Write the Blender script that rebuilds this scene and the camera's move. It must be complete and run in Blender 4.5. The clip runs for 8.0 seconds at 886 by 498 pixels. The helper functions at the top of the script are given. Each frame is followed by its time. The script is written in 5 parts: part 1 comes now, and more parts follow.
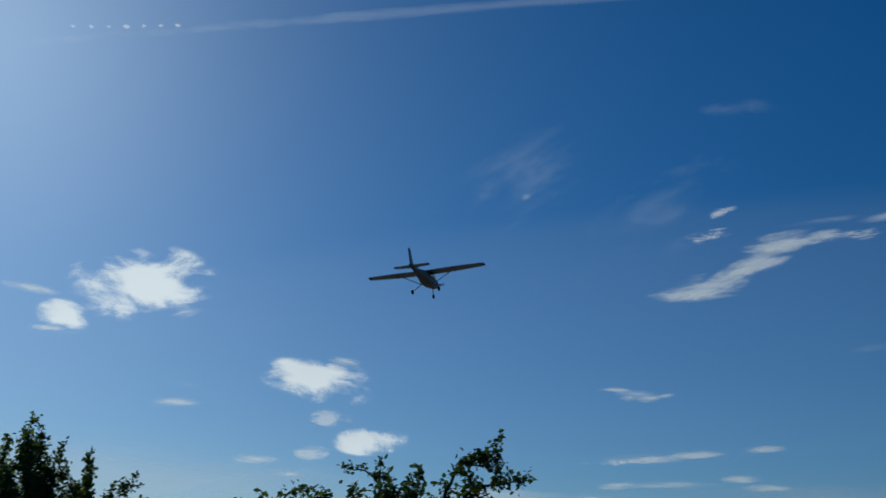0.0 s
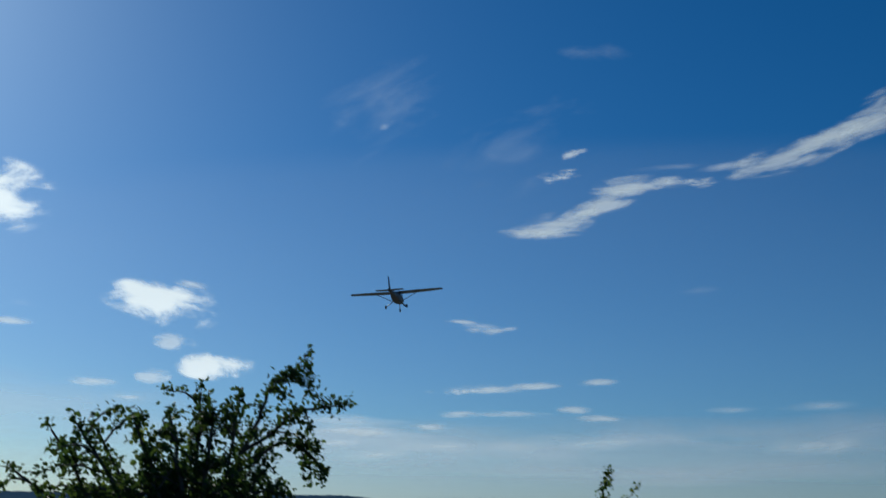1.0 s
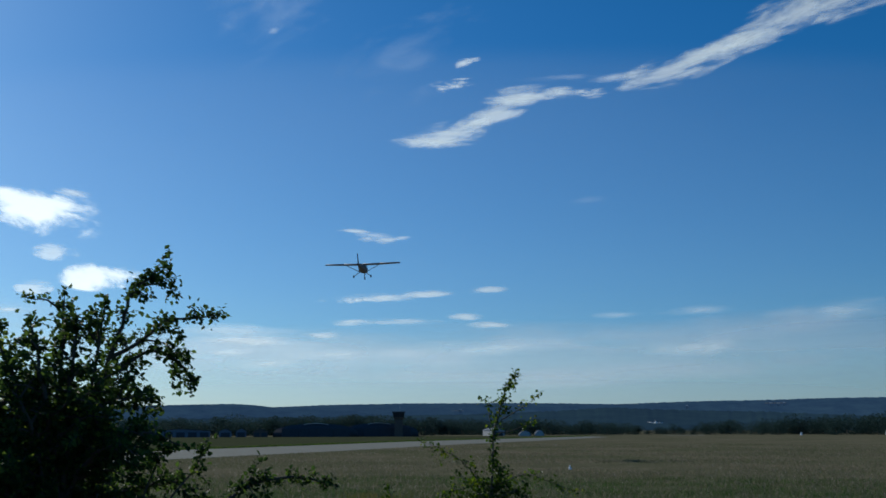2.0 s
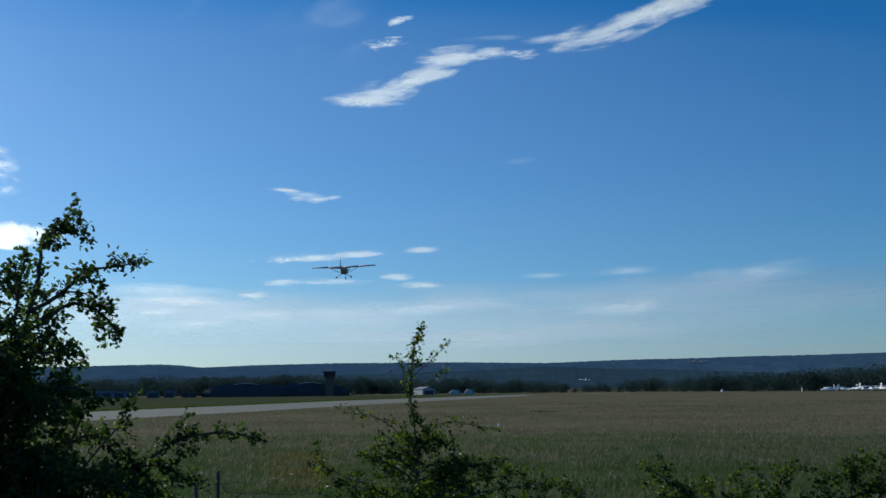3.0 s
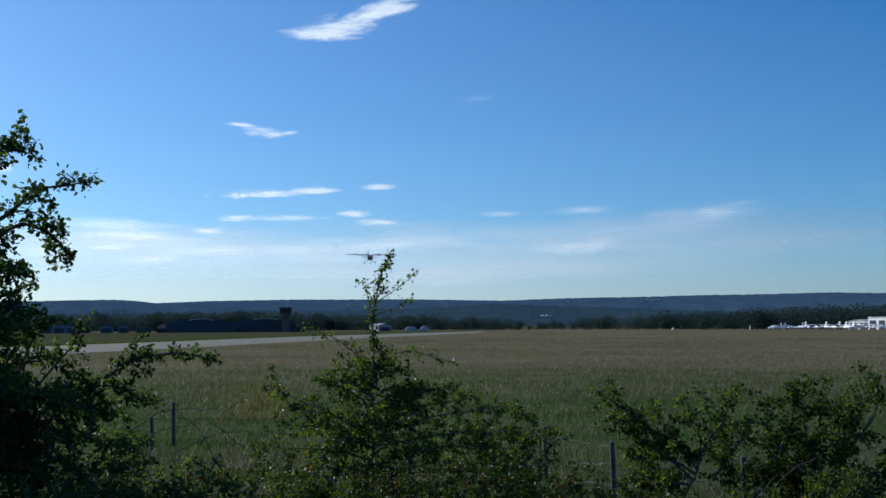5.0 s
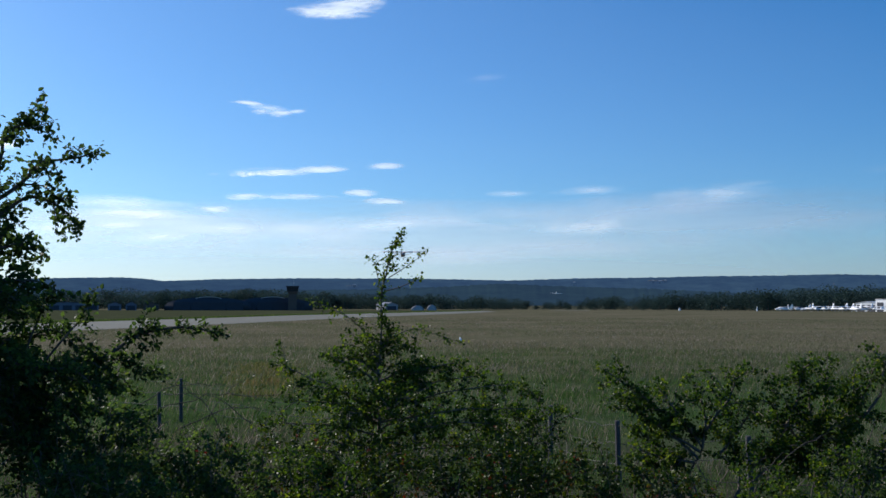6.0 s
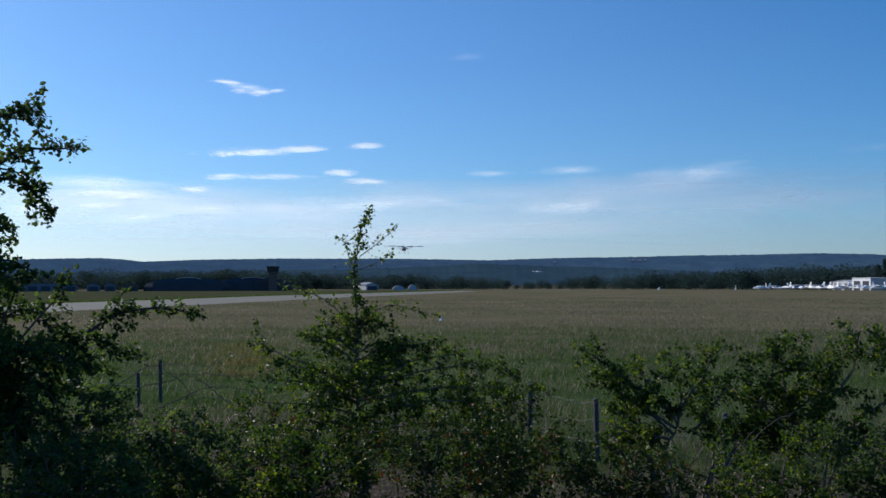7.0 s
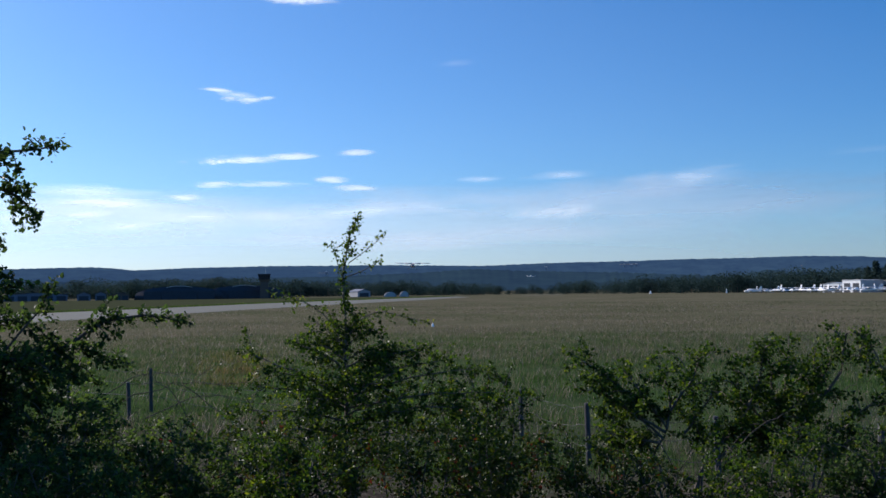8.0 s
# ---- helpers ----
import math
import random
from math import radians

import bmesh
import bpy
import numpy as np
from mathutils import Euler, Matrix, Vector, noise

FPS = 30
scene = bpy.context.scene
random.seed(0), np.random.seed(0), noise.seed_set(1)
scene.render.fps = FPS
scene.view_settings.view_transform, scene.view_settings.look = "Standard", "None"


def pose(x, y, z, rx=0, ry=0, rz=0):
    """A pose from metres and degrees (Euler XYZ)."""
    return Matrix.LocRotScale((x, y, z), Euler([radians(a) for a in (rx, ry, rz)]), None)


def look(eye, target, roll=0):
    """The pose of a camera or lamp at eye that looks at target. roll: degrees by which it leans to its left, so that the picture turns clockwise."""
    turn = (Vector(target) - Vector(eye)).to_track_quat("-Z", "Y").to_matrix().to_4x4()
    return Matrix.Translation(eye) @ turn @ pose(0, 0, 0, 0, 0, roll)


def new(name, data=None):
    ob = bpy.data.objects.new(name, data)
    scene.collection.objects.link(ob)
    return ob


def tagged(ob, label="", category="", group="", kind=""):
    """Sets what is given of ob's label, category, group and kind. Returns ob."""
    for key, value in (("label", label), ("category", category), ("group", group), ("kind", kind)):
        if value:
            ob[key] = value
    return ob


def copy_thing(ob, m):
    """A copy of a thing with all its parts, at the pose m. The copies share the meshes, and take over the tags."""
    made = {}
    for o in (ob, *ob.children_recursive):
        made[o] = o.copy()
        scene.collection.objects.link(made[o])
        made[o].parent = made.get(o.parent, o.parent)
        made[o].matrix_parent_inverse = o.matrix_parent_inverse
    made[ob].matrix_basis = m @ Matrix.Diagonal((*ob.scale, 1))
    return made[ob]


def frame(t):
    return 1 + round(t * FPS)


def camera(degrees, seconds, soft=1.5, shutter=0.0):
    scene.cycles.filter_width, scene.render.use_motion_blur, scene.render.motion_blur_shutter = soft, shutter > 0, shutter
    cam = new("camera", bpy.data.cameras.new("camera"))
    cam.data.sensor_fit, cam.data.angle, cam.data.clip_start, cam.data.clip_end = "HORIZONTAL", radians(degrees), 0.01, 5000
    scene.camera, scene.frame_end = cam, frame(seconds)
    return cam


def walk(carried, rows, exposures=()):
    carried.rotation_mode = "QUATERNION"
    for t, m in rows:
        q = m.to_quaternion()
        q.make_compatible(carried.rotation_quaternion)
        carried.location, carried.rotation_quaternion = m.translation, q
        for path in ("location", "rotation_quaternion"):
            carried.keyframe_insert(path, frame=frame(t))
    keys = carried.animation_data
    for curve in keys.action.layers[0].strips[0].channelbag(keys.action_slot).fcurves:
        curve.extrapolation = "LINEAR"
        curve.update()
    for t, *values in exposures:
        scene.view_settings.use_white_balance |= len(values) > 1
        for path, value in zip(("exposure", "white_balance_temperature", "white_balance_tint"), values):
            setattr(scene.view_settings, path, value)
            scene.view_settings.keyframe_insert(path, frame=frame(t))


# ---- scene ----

# ======== camera ========
EYE = 3.3          # height of the eye over the airfield, standing on a bank
DIP = 0.25         # degrees from the level to the far edge of the field, added to all heights
cam = camera(50.0, 8.0, soft=1.5, shutter=0.25)


def aim(x, z, yaw, pitch, roll):
    return pose(x, 0, EYE + z, 0, 0, yaw) @ pose(0, 0, 0, 90 + pitch + DIP) @ pose(0, 0, 0, 0, 0, -roll)


walk(cam, [
    (0.0, aim(-0.34, 0.22, 23.24, 19.91, -1.51)),
    (0.5, aim(-0.30, 0.22, 18.15, 20.56, -0.50)),
    (1.0, aim(-0.16, 0.20, 13.89, 15.91, -1.35)),
    (1.5, aim(-0.02, 0.17, 11.00, 12.85, -1.47)),
    (2.0, aim(0.00, 0.17, 7.19, 10.50, 0.16)),
    (3.5, aim(0.02, 0.10, 0.08, 7.56, 0.90)),
    (4.0, aim(0.02, 0.08, -3.18, 6.74, 1.90)),
    (4.5, aim(0.02, 0.05, -0.05, 5.46, 0.58)),
    (6.0, aim(0.02, 0.01, 0.87, 3.07, -0.12)),
    (6.5, aim(0.04, 0.00, 1.40, 2.73, -0.78)),
    (7.0, aim(0.05, 0.00, -0.29, 1.86, 0.06)),
    (7.5, aim(0.06, 0.00, -1.63, 1.30, 0.74)),
    (8.0, aim(0.08, 0.00, -0.81, 2.22, 0.60)),
], exposures=[(0.0, -1.17, 6350, 6), (0.5, -0.62, 6350, 6), (1.0, -0.84, 6350, 5), (1.5, -0.56, 6380, 5), (2.0, -0.5, 6400, 5), (3.5, -0.25, 6500, 7), (4.0, -0.24, 6500, 7), (4.5, -0.12, 6520, 9), (6.0, 0.11, 6620, 13), (7.0, 0.05, 6600, 15), (7.5, 0.11, 6560, 16), (8.0, 0.17, 6530, 18)])

# ======== world and sun ========
SUN_AZ, SUN_EL = 55.0, 31.0      # degrees to the left of straight ahead, and up
world = bpy.data.worlds.new("sky")
scene.world = world
world.use_nodes = True
wt = world.node_tree
sky = wt.nodes.new("ShaderNodeTexSky")
sky.sky_type = "NISHITA"
sky.sun_disc = False
sky.sun_elevation, sky.sun_rotation = radians(SUN_EL), radians(-SUN_AZ)
sky.altitude, sky.air_density, sky.dust_density, sky.ozone_density = 150, 1.0, 0.65, 3.0
clear = wt.nodes.new("ShaderNodeMix")      # a very clear, deep blue summer sky
clear.data_type, clear.blend_type = "RGBA", "MULTIPLY"
clear.inputs[0].default_value = 1.0
clear.inputs[7].default_value = (0.70, 0.93, 1.18, 1)
wt.links.new(sky.outputs[0], clear.inputs[6])
deep = wt.nodes.new("ShaderNodeHueSaturation")
deep.inputs["Hue"].default_value, deep.inputs["Saturation"].default_value = 0.5, 1.2
wt.links.new(clear.outputs[2], deep.inputs["Color"])
wt.links.new(deep.outputs[0], wt.nodes["Background"].inputs[0])
wt.nodes["Background"].inputs[1].default_value = 0.10

sun = new("sun", bpy.data.lights.new("sun", "SUN"))
sun.data.energy, sun.data.angle, sun.data.color = 4.6, radians(0.53), (1.0, 0.96, 0.89)
a, e = radians(SUN_AZ), radians(SUN_EL)
sun.matrix_world = look((-math.sin(a) * math.cos(e) * 50, math.cos(a) * math.cos(e) * 50, math.sin(e) * 50), (0, 0, 0))


# ======== helpers of this scene ========
def at(az, el, d):
    """The place d metres off over the ground, az degrees to the left of straight ahead, el degrees above the eye."""
    return Vector((-math.sin(radians(az)) * d, math.cos(radians(az)) * d, EYE + d * math.tan(radians(el + DIP))))


def on_ground(az, d, z=0.0):
    return Vector((-math.sin(radians(az)) * d, math.cos(radians(az)) * d, z))


def part(name, bm, material, parent, label="", smooth=False):
    me = bpy.data.meshes.new(name)
    bm.to_mesh(me)
    bm.free()
    me.materials.append(material)
    if smooth:
        for p in me.polygons:
            p.use_smooth = True
    ob = new(name, me)
    ob.parent = parent
    if label:
        ob["label"] = label
    return ob


def arrays(name, verts, faces, material, parent=None, smooth=False):
    me = bpy.data.meshes.new(name)
    me.from_pydata(verts, [], faces)
    me.materials.append(material)
    if smooth:
        me.polygons.foreach_set("use_smooth", [True] * len(me.polygons))
    me.update()
    ob = new(name, me)
    ob.parent = parent
    return ob


def thing(name, place, label, category, group="", kind="", turn=0.0):
    ob = new(name)
    ob.empty_display_size = 0.3
    ob.matrix_basis = pose(place[0], place[1], place[2], 0, 0, turn)
    return tagged(ob, label, category, group, kind)


def box(bm, x0, x1, y0, y1, z0, z1, bevel=0.0):
    r = bmesh.ops.create_cube(bm, size=1)
    vs = r["verts"]
    for v in vs:
        v.co = Vector((x0 if v.co.x < 0 else x1, y0 if v.co.y < 0 else y1, z0 if v.co.z < 0 else z1))
    if bevel:
        es = list({ed for v in vs for ed in v.link_edges})
        bmesh.ops.bevel(bm, geom=es, offset=bevel, segments=2, affect="EDGES")


def tube(bm, a, b, r0, r1, n=8):
    a, b = Vector(a), Vector(b)
    d = (b - a)
    q = d.to_track_quat("Z", "Y")
    rings = []
    for p, r in ((a, r0), (b, r1)):
        rings.append([bm.verts.new(p + q @ Vector((r * math.cos(2 * math.pi * k / n), r * math.sin(2 * math.pi * k / n), 0))) for k in range(n)])
    for k in range(n):
        bm.faces.new((rings[0][k], rings[0][(k + 1) % n], rings[1][(k + 1) % n], rings[1][k]))
    bm.faces.new(rings[0][::-1])
    bm.faces.new(rings[1])


def loft(bm, rings):
    """rings: lists of points of equal count, joined to a closed skin."""
    vr = [[bm.verts.new(p) for p in ring] for ring in rings]
    n = len(vr[0])
    for i in range(len(vr) - 1):
        for k in range(n):
            bm.faces.new((vr[i][k], vr[i][(k + 1) % n], vr[i + 1][(k + 1) % n], vr[i + 1][k]))
    bm.faces.new(vr[0][::-1])
    bm.faces.new(vr[-1])
    bmesh.ops.recalc_face_normals(bm, faces=bm.faces[:])


# ======== materials ========
def material(name):
    m = bpy.data.materials.new(name)
    m.use_nodes = True
    t = m.node_tree
    return m, t, t.nodes["Principled BSDF"], t.nodes["Material Output"]


def node(t, kind, **values):
    n = t.nodes.new(kind)
    for k, v in values.items():
        n.inputs[k].default_value = v
    return n


def ramp(t, source, stops):
    r = t.nodes.new("ShaderNodeValToRGB")
    while len(r.color_ramp.elements) < len(stops):
        r.color_ramp.elements.new(0.5)
    for el, (p, c) in zip(r.color_ramp.elements, stops):
        el.position, el.color = p, (*c, 1)
    t.links.new(source, r.inputs[0])
    return r.outputs[0]


def plain(name, colour, rough=0.5, metal=0.0, scale=2.0, vary=0.25, bump=0.0, shine=0.5):
    """Paint, metal or plaster with stains at two scales."""
    m, t, b, out = material(name)
    co = t.nodes.new("ShaderNodeTexCoord").outputs["Object"]
    n1 = node(t, "ShaderNodeTexNoise", Scale=scale, Detail=6.0, Roughness=0.65)
    n2 = node(t, "ShaderNodeTexNoise", Scale=scale * 9, Detail=4.0)
    t.links.new(co, n1.inputs["Vector"])
    t.links.new(co, n2.inputs["Vector"])
    mul = t.nodes.new("ShaderNodeMath")
    mul.operation = "MULTIPLY"
    t.links.new(n1.outputs[0], mul.inputs[0])
    t.links.new(n2.outputs[0], mul.inputs[1])
    dark = tuple(c * (1 - vary) for c in colour)
    col = ramp(t, mul.outputs[0], [(0.12, dark), (0.4, colour)])
    t.links.new(col, b.inputs["Base Color"])
    b.inputs["Roughness"].default_value, b.inputs["Metallic"].default_value = rough, metal
    b.inputs["Specular IOR Level"].default_value = shine
    if bump:
        bp = node(t, "ShaderNodeBump", Strength=bump, Distance=0.02)
        t.links.new(n2.outputs[0], bp.inputs["Height"])
        t.links.new(bp.outputs[0], b.inputs["Normal"])
    return m


def leaf_material(name, stops, through_share=0.46, gloss=0.45):
    """Leaves: each of its own tone, light passes through them."""
    m, t, b, out = material(name)
    geo = t.nodes.new("ShaderNodeNewGeometry")
    co = t.nodes.new("ShaderNodeTexCoord").outputs["Object"]
    patch = node(t, "ShaderNodeTexNoise", Scale=2.4, Detail=3.0, Roughness=0.6)
    t.links.new(co, patch.inputs["Vector"])
    spread = node(t, "ShaderNodeMath")      # light and dark clumps in the colour, for sunlit leaves and shaded hollows
    spread.operation = "MULTIPLY_ADD"
    spread.inputs[1].default_value = 1.5
    spread.inputs[2].default_value = -0.62
    t.links.new(patch.outputs[0], spread.inputs[0])
    tone = node(t, "ShaderNodeMath")
    tone.operation = "MULTIPLY_ADD"
    tone.inputs[1].default_value = 0.75
    t.links.new(geo.outputs["Random Per Island"], tone.inputs[0])
    t.links.new(spread.outputs[0], tone.inputs[2])
    col = ramp(t, tone.outputs[0], stops)
    t.links.new(col, b.inputs["Base Color"])
    b.inputs["Roughness"].default_value = gloss
    b.inputs["Specular IOR Level"].default_value = 0.14
    tr = t.nodes.new("ShaderNodeBsdfTranslucent")
    hsv = node(t, "ShaderNodeHueSaturation", Hue=0.485, Saturation=1.12, Value=2.05)
    t.links.new(col, hsv.inputs["Color"])
    t.links.new(hsv.outputs[0], tr.inputs["Color"])
    mix = node(t, "ShaderNodeMixShader", Fac=through_share)
    t.links.new(b.outputs[0], mix.inputs[1])
    t.links.new(tr.outputs[0], mix.inputs[2])
    t.links.new(mix.outputs[0], out.inputs["Surface"])
    return m


# wide range of tones: contrast of sunlit and shaded leaves is in the colour
GREEN = [(0.0, (0.010, 0.023, 0.006)), (0.4, (0.023, 0.051, 0.009)), (0.75, (0.050, 0.092, 0.014)), (1.0, (0.122, 0.155, 0.024))]
DARKGREEN = [(0.0, (0.018, 0.034, 0.012)), (0.5, (0.035, 0.065, 0.018)), (0.85, (0.058, 0.099, 0.024)), (1.0, (0.125, 0.168, 0.035))]
REDGREEN = [(0.0, (0.011, 0.023, 0.005)), (0.5, (0.027, 0.053, 0.009)), (0.84, (0.063, 0.092, 0.014)), (0.94, (0.099, 0.048, 0.018)), (1.0, (0.135, 0.035, 0.020))]
# grass tones carry extra blue, standing in for haze over the field
STRAW = [(0.0, (0.054, 0.059, 0.032)), (0.4, (0.101, 0.096, 0.060)), (0.8, (0.159, 0.138, 0.104)), (1.0, (0.266, 0.237, 0.205))]
FRESH = [(0.0, (0.021, 0.052, 0.014)), (0.6, (0.037, 0.077, 0.022)), (1.0, (0.074, 0.112, 0.039))]
m_leaf = leaf_material("leaf_hawthorn", GREEN, 0.46, 0.36)
m_leaf_dark = leaf_material("leaf_dark", DARKGREEN, 0.46, 0.5)
m_leaf_red = leaf_material("leaf_reddish", REDGREEN, 0.24, 0.45)
# blue of the distant air is mixed into these leaf colours
m_leaf_far = leaf_material("leaf_far_hazed", [(0.0, (0.019, 0.038, 0.036)), (1.0, (0.038, 0.065, 0.053))], 0.15, 0.9)
m_straw = leaf_material("grass_straw", STRAW, 0.4, 0.9)
m_olive = leaf_material("grass_olive", [(0.0, (0.037, 0.055, 0.026)), (0.6, (0.068, 0.087, 0.041)), (1.0, (0.121, 0.125, 0.075))], 0.4, 0.9)
m_fresh = leaf_material("grass_fresh", FRESH, 0.4, 0.9)
m_bark = plain("bark", (0.12, 0.10, 0.08), 0.9, 0, 14, 0.5, 0.6)
m_twig = plain("twig", (0.145, 0.12, 0.095), 0.85, 0, 20, 0.4)
m_white = plain("white_paint", (0.88, 0.88, 0.87), 0.35, 0, 1.2, 0.12)
m_grey = plain("grey_metal_sheet", (0.42, 0.44, 0.46), 0.5, 0.2, 0.5, 0.25)
m_slate = plain("dark_sheet", (0.046, 0.053, 0.068), 0.8, 0.0, 0.4, 0.3)
m_pale = plain("pale_grey_sheet", (0.60, 0.62, 0.64), 0.5, 0.1, 0.5, 0.2)
m_dull = plain("dull_grey_render", (0.16, 0.18, 0.23), 0.8, 0, 0.6, 0.3)
m_canvas = plain("weathered_canvas", (0.33, 0.34, 0.36), 0.8, 0, 1.0, 0.25)
m_roof = plain("pale_roof", (0.58, 0.57, 0.55), 0.7, 0, 0.6, 0.25)
m_brown = plain("brown_render", (0.13, 0.095, 0.08), 0.85, 0, 1.5, 0.3)
m_navy = plain("navy_paint", (0.03, 0.045, 0.11), 0.3, 0, 2, 0.15)
m_blue = plain("blue_paint", (0.06, 0.20, 0.45), 0.35, 0, 2, 0.15)
m_cream = plain("pale_grey_paint", (0.36, 0.36, 0.39), 0.5, 0, 1.4, 0.15)
m_dark = plain("dull_dark_paint", (0.20, 0.175, 0.18), 0.55, 0, 1.4, 0.2)
m_rubber = plain("rubber", (0.025, 0.025, 0.027), 0.85, 0, 8, 0.3)
m_steel = plain("steel", (0.45, 0.46, 0.48), 0.35, 0.8, 6, 0.2)
m_post = plain("weathered_post", (0.085, 0.082, 0.08), 0.9, 0, 18, 0.5, 0.6)
m_wire = plain("wire", (0.07, 0.068, 0.065), 0.5, 0.7, 20, 0.3)
m_concrete = plain("runway_concrete", (0.165, 0.163, 0.132), 0.9, 0, 0.15, 0.25, 0.1, 0.12)
m_stubble = plain("stubble", (0.17, 0.17, 0.16), 0.95, 0, 0.02, 0.3, 0.0, 0.0)
m_mown = plain("mown_grass", (0.066, 0.074, 0.040), 0.95, 0, 0.12, 0.4, 0.0, 0.0)
m_glass, gt, gb, _ = material("window_glass")
gb.inputs["Base Color"].default_value = (0.02, 0.03, 0.04, 1)
gb.inputs["Roughness"].default_value = 0.08


def ground_material():
    """Dry meadow: straw and green patches, bare litter near the fence."""
    m, t, b, out = material("meadow")
    co = t.nodes.new("ShaderNodeTexCoord").outputs["Object"]
    big = node(t, "ShaderNodeTexNoise", Scale=0.045, Detail=8.0, Roughness=0.68)
    mid = node(t, "ShaderNodeTexNoise", Scale=0.6, Detail=6.0, Roughness=0.7)
    fine = node(t, "ShaderNodeTexNoise", Scale=9.0, Detail=5.0, Roughness=0.7)
    for n in (big, mid, fine):
        t.links.new(co, n.inputs["Vector"])
    # meadow colours, blue raised for the haze above them
    c1 = ramp(t, big.outputs[0], [(0.36, (0.078, 0.089, 0.049)), (0.52, (0.140, 0.131, 0.084)), (0.66, (0.198, 0.163, 0.123))])
    c2 = ramp(t, mid.outputs[0], [(0.3, (0.058, 0.066, 0.037)), (0.5, (0.124, 0.118, 0.075)), (0.72, (0.207, 0.182, 0.140))])
    mx = t.nodes.new("ShaderNodeMix")
    mx.data_type = "RGBA"
    mx.inputs[0].default_value = 0.45
    t.links.new(c1, mx.inputs[6])
    t.links.new(c2, mx.inputs[7])
    f = ramp(t, fine.outputs[0], [(0.25, (0.45, 0.45, 0.45)), (0.75, (1.2, 1.18, 1.14))])
    mu = t.nodes.new("ShaderNodeMix")
    mu.data_type, mu.blend_type = "RGBA", "MULTIPLY"
    mu.inputs[0].default_value = 1.0
    t.links.new(mx.outputs[2], mu.inputs[6])
    t.links.new(f, mu.inputs[7])
    sp = t.nodes.new("ShaderNodeSeparateXYZ")
    t.links.new(co, sp.inputs[0])
    away = node(t, "ShaderNodeMath")
    away.operation = "MULTIPLY_ADD"
    away.inputs[1].default_value = 40.0
    t.links.new(big.outputs[0], away.inputs[0])
    t.links.new(sp.outputs[1], away.inputs[2])
    belt = t.nodes.new("ShaderNodeMapRange")
    for k, v in zip(("From Min", "From Max", "To Min", "To Max"), (62.0, 100.0, 0.0, 1.0)):
        belt.inputs[k].default_value = v
    t.links.new(away.outputs[0], belt.inputs["Value"])
    fresh = ramp(t, mid.outputs[0], [(0.3, (0.021, 0.041, 0.016)), (0.55, (0.043, 0.071, 0.027)), (0.75, (0.076, 0.106, 0.048))])
    fin = t.nodes.new("ShaderNodeMix")
    fin.data_type = "RGBA"
    t.links.new(belt.outputs[0], fin.inputs[0])
    litter = ramp(t, fine.outputs[0], [(0.3, (0.030, 0.026, 0.022)), (0.52, (0.050, 0.042, 0.032)), (0.70, (0.15, 0.13, 0.105))])
    foot = t.nodes.new("ShaderNodeMapRange")
    for k, v in zip(("From Min", "From Max", "To Min", "To Max"), (34.0, 50.0, 0.0, 1.0)):
        foot.inputs[k].default_value = v
    t.links.new(away.outputs[0], foot.inputs["Value"])
    low = t.nodes.new("ShaderNodeMix")
    low.data_type = "RGBA"
    t.links.new(foot.outputs[0], low.inputs[0])
    t.links.new(litter, low.inputs[6])
    t.links.new(fresh, low.inputs[7])
    t.links.new(low.outputs[2], fin.inputs[6])
    t.links.new(mu.outputs[2], fin.inputs[7])
    t.links.new(fin.outputs[2], b.inputs["Base Color"])
    b.inputs["Roughness"].default_value = 0.95
    b.inputs["Specular IOR Level"].default_value = 0.0
    bp = node(t, "ShaderNodeBump", Strength=0.6, Distance=0.15)
    t.links.new(mid.outputs[0], bp.inputs["Height"])
    t.links.new(bp.outputs[0], b.inputs["Normal"])
    return m


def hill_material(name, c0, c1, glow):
    """Distant woods; the blue haze of the air before them is added as a glow of the surface."""
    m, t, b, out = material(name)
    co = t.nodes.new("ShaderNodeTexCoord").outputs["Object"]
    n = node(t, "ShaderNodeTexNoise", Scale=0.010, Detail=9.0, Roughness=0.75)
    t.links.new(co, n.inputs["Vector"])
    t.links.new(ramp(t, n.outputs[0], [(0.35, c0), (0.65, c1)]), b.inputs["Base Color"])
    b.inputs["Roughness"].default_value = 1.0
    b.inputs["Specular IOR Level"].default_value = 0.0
    # haze of the distance, put in as emission
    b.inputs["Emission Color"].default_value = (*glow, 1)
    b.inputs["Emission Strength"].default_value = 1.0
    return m


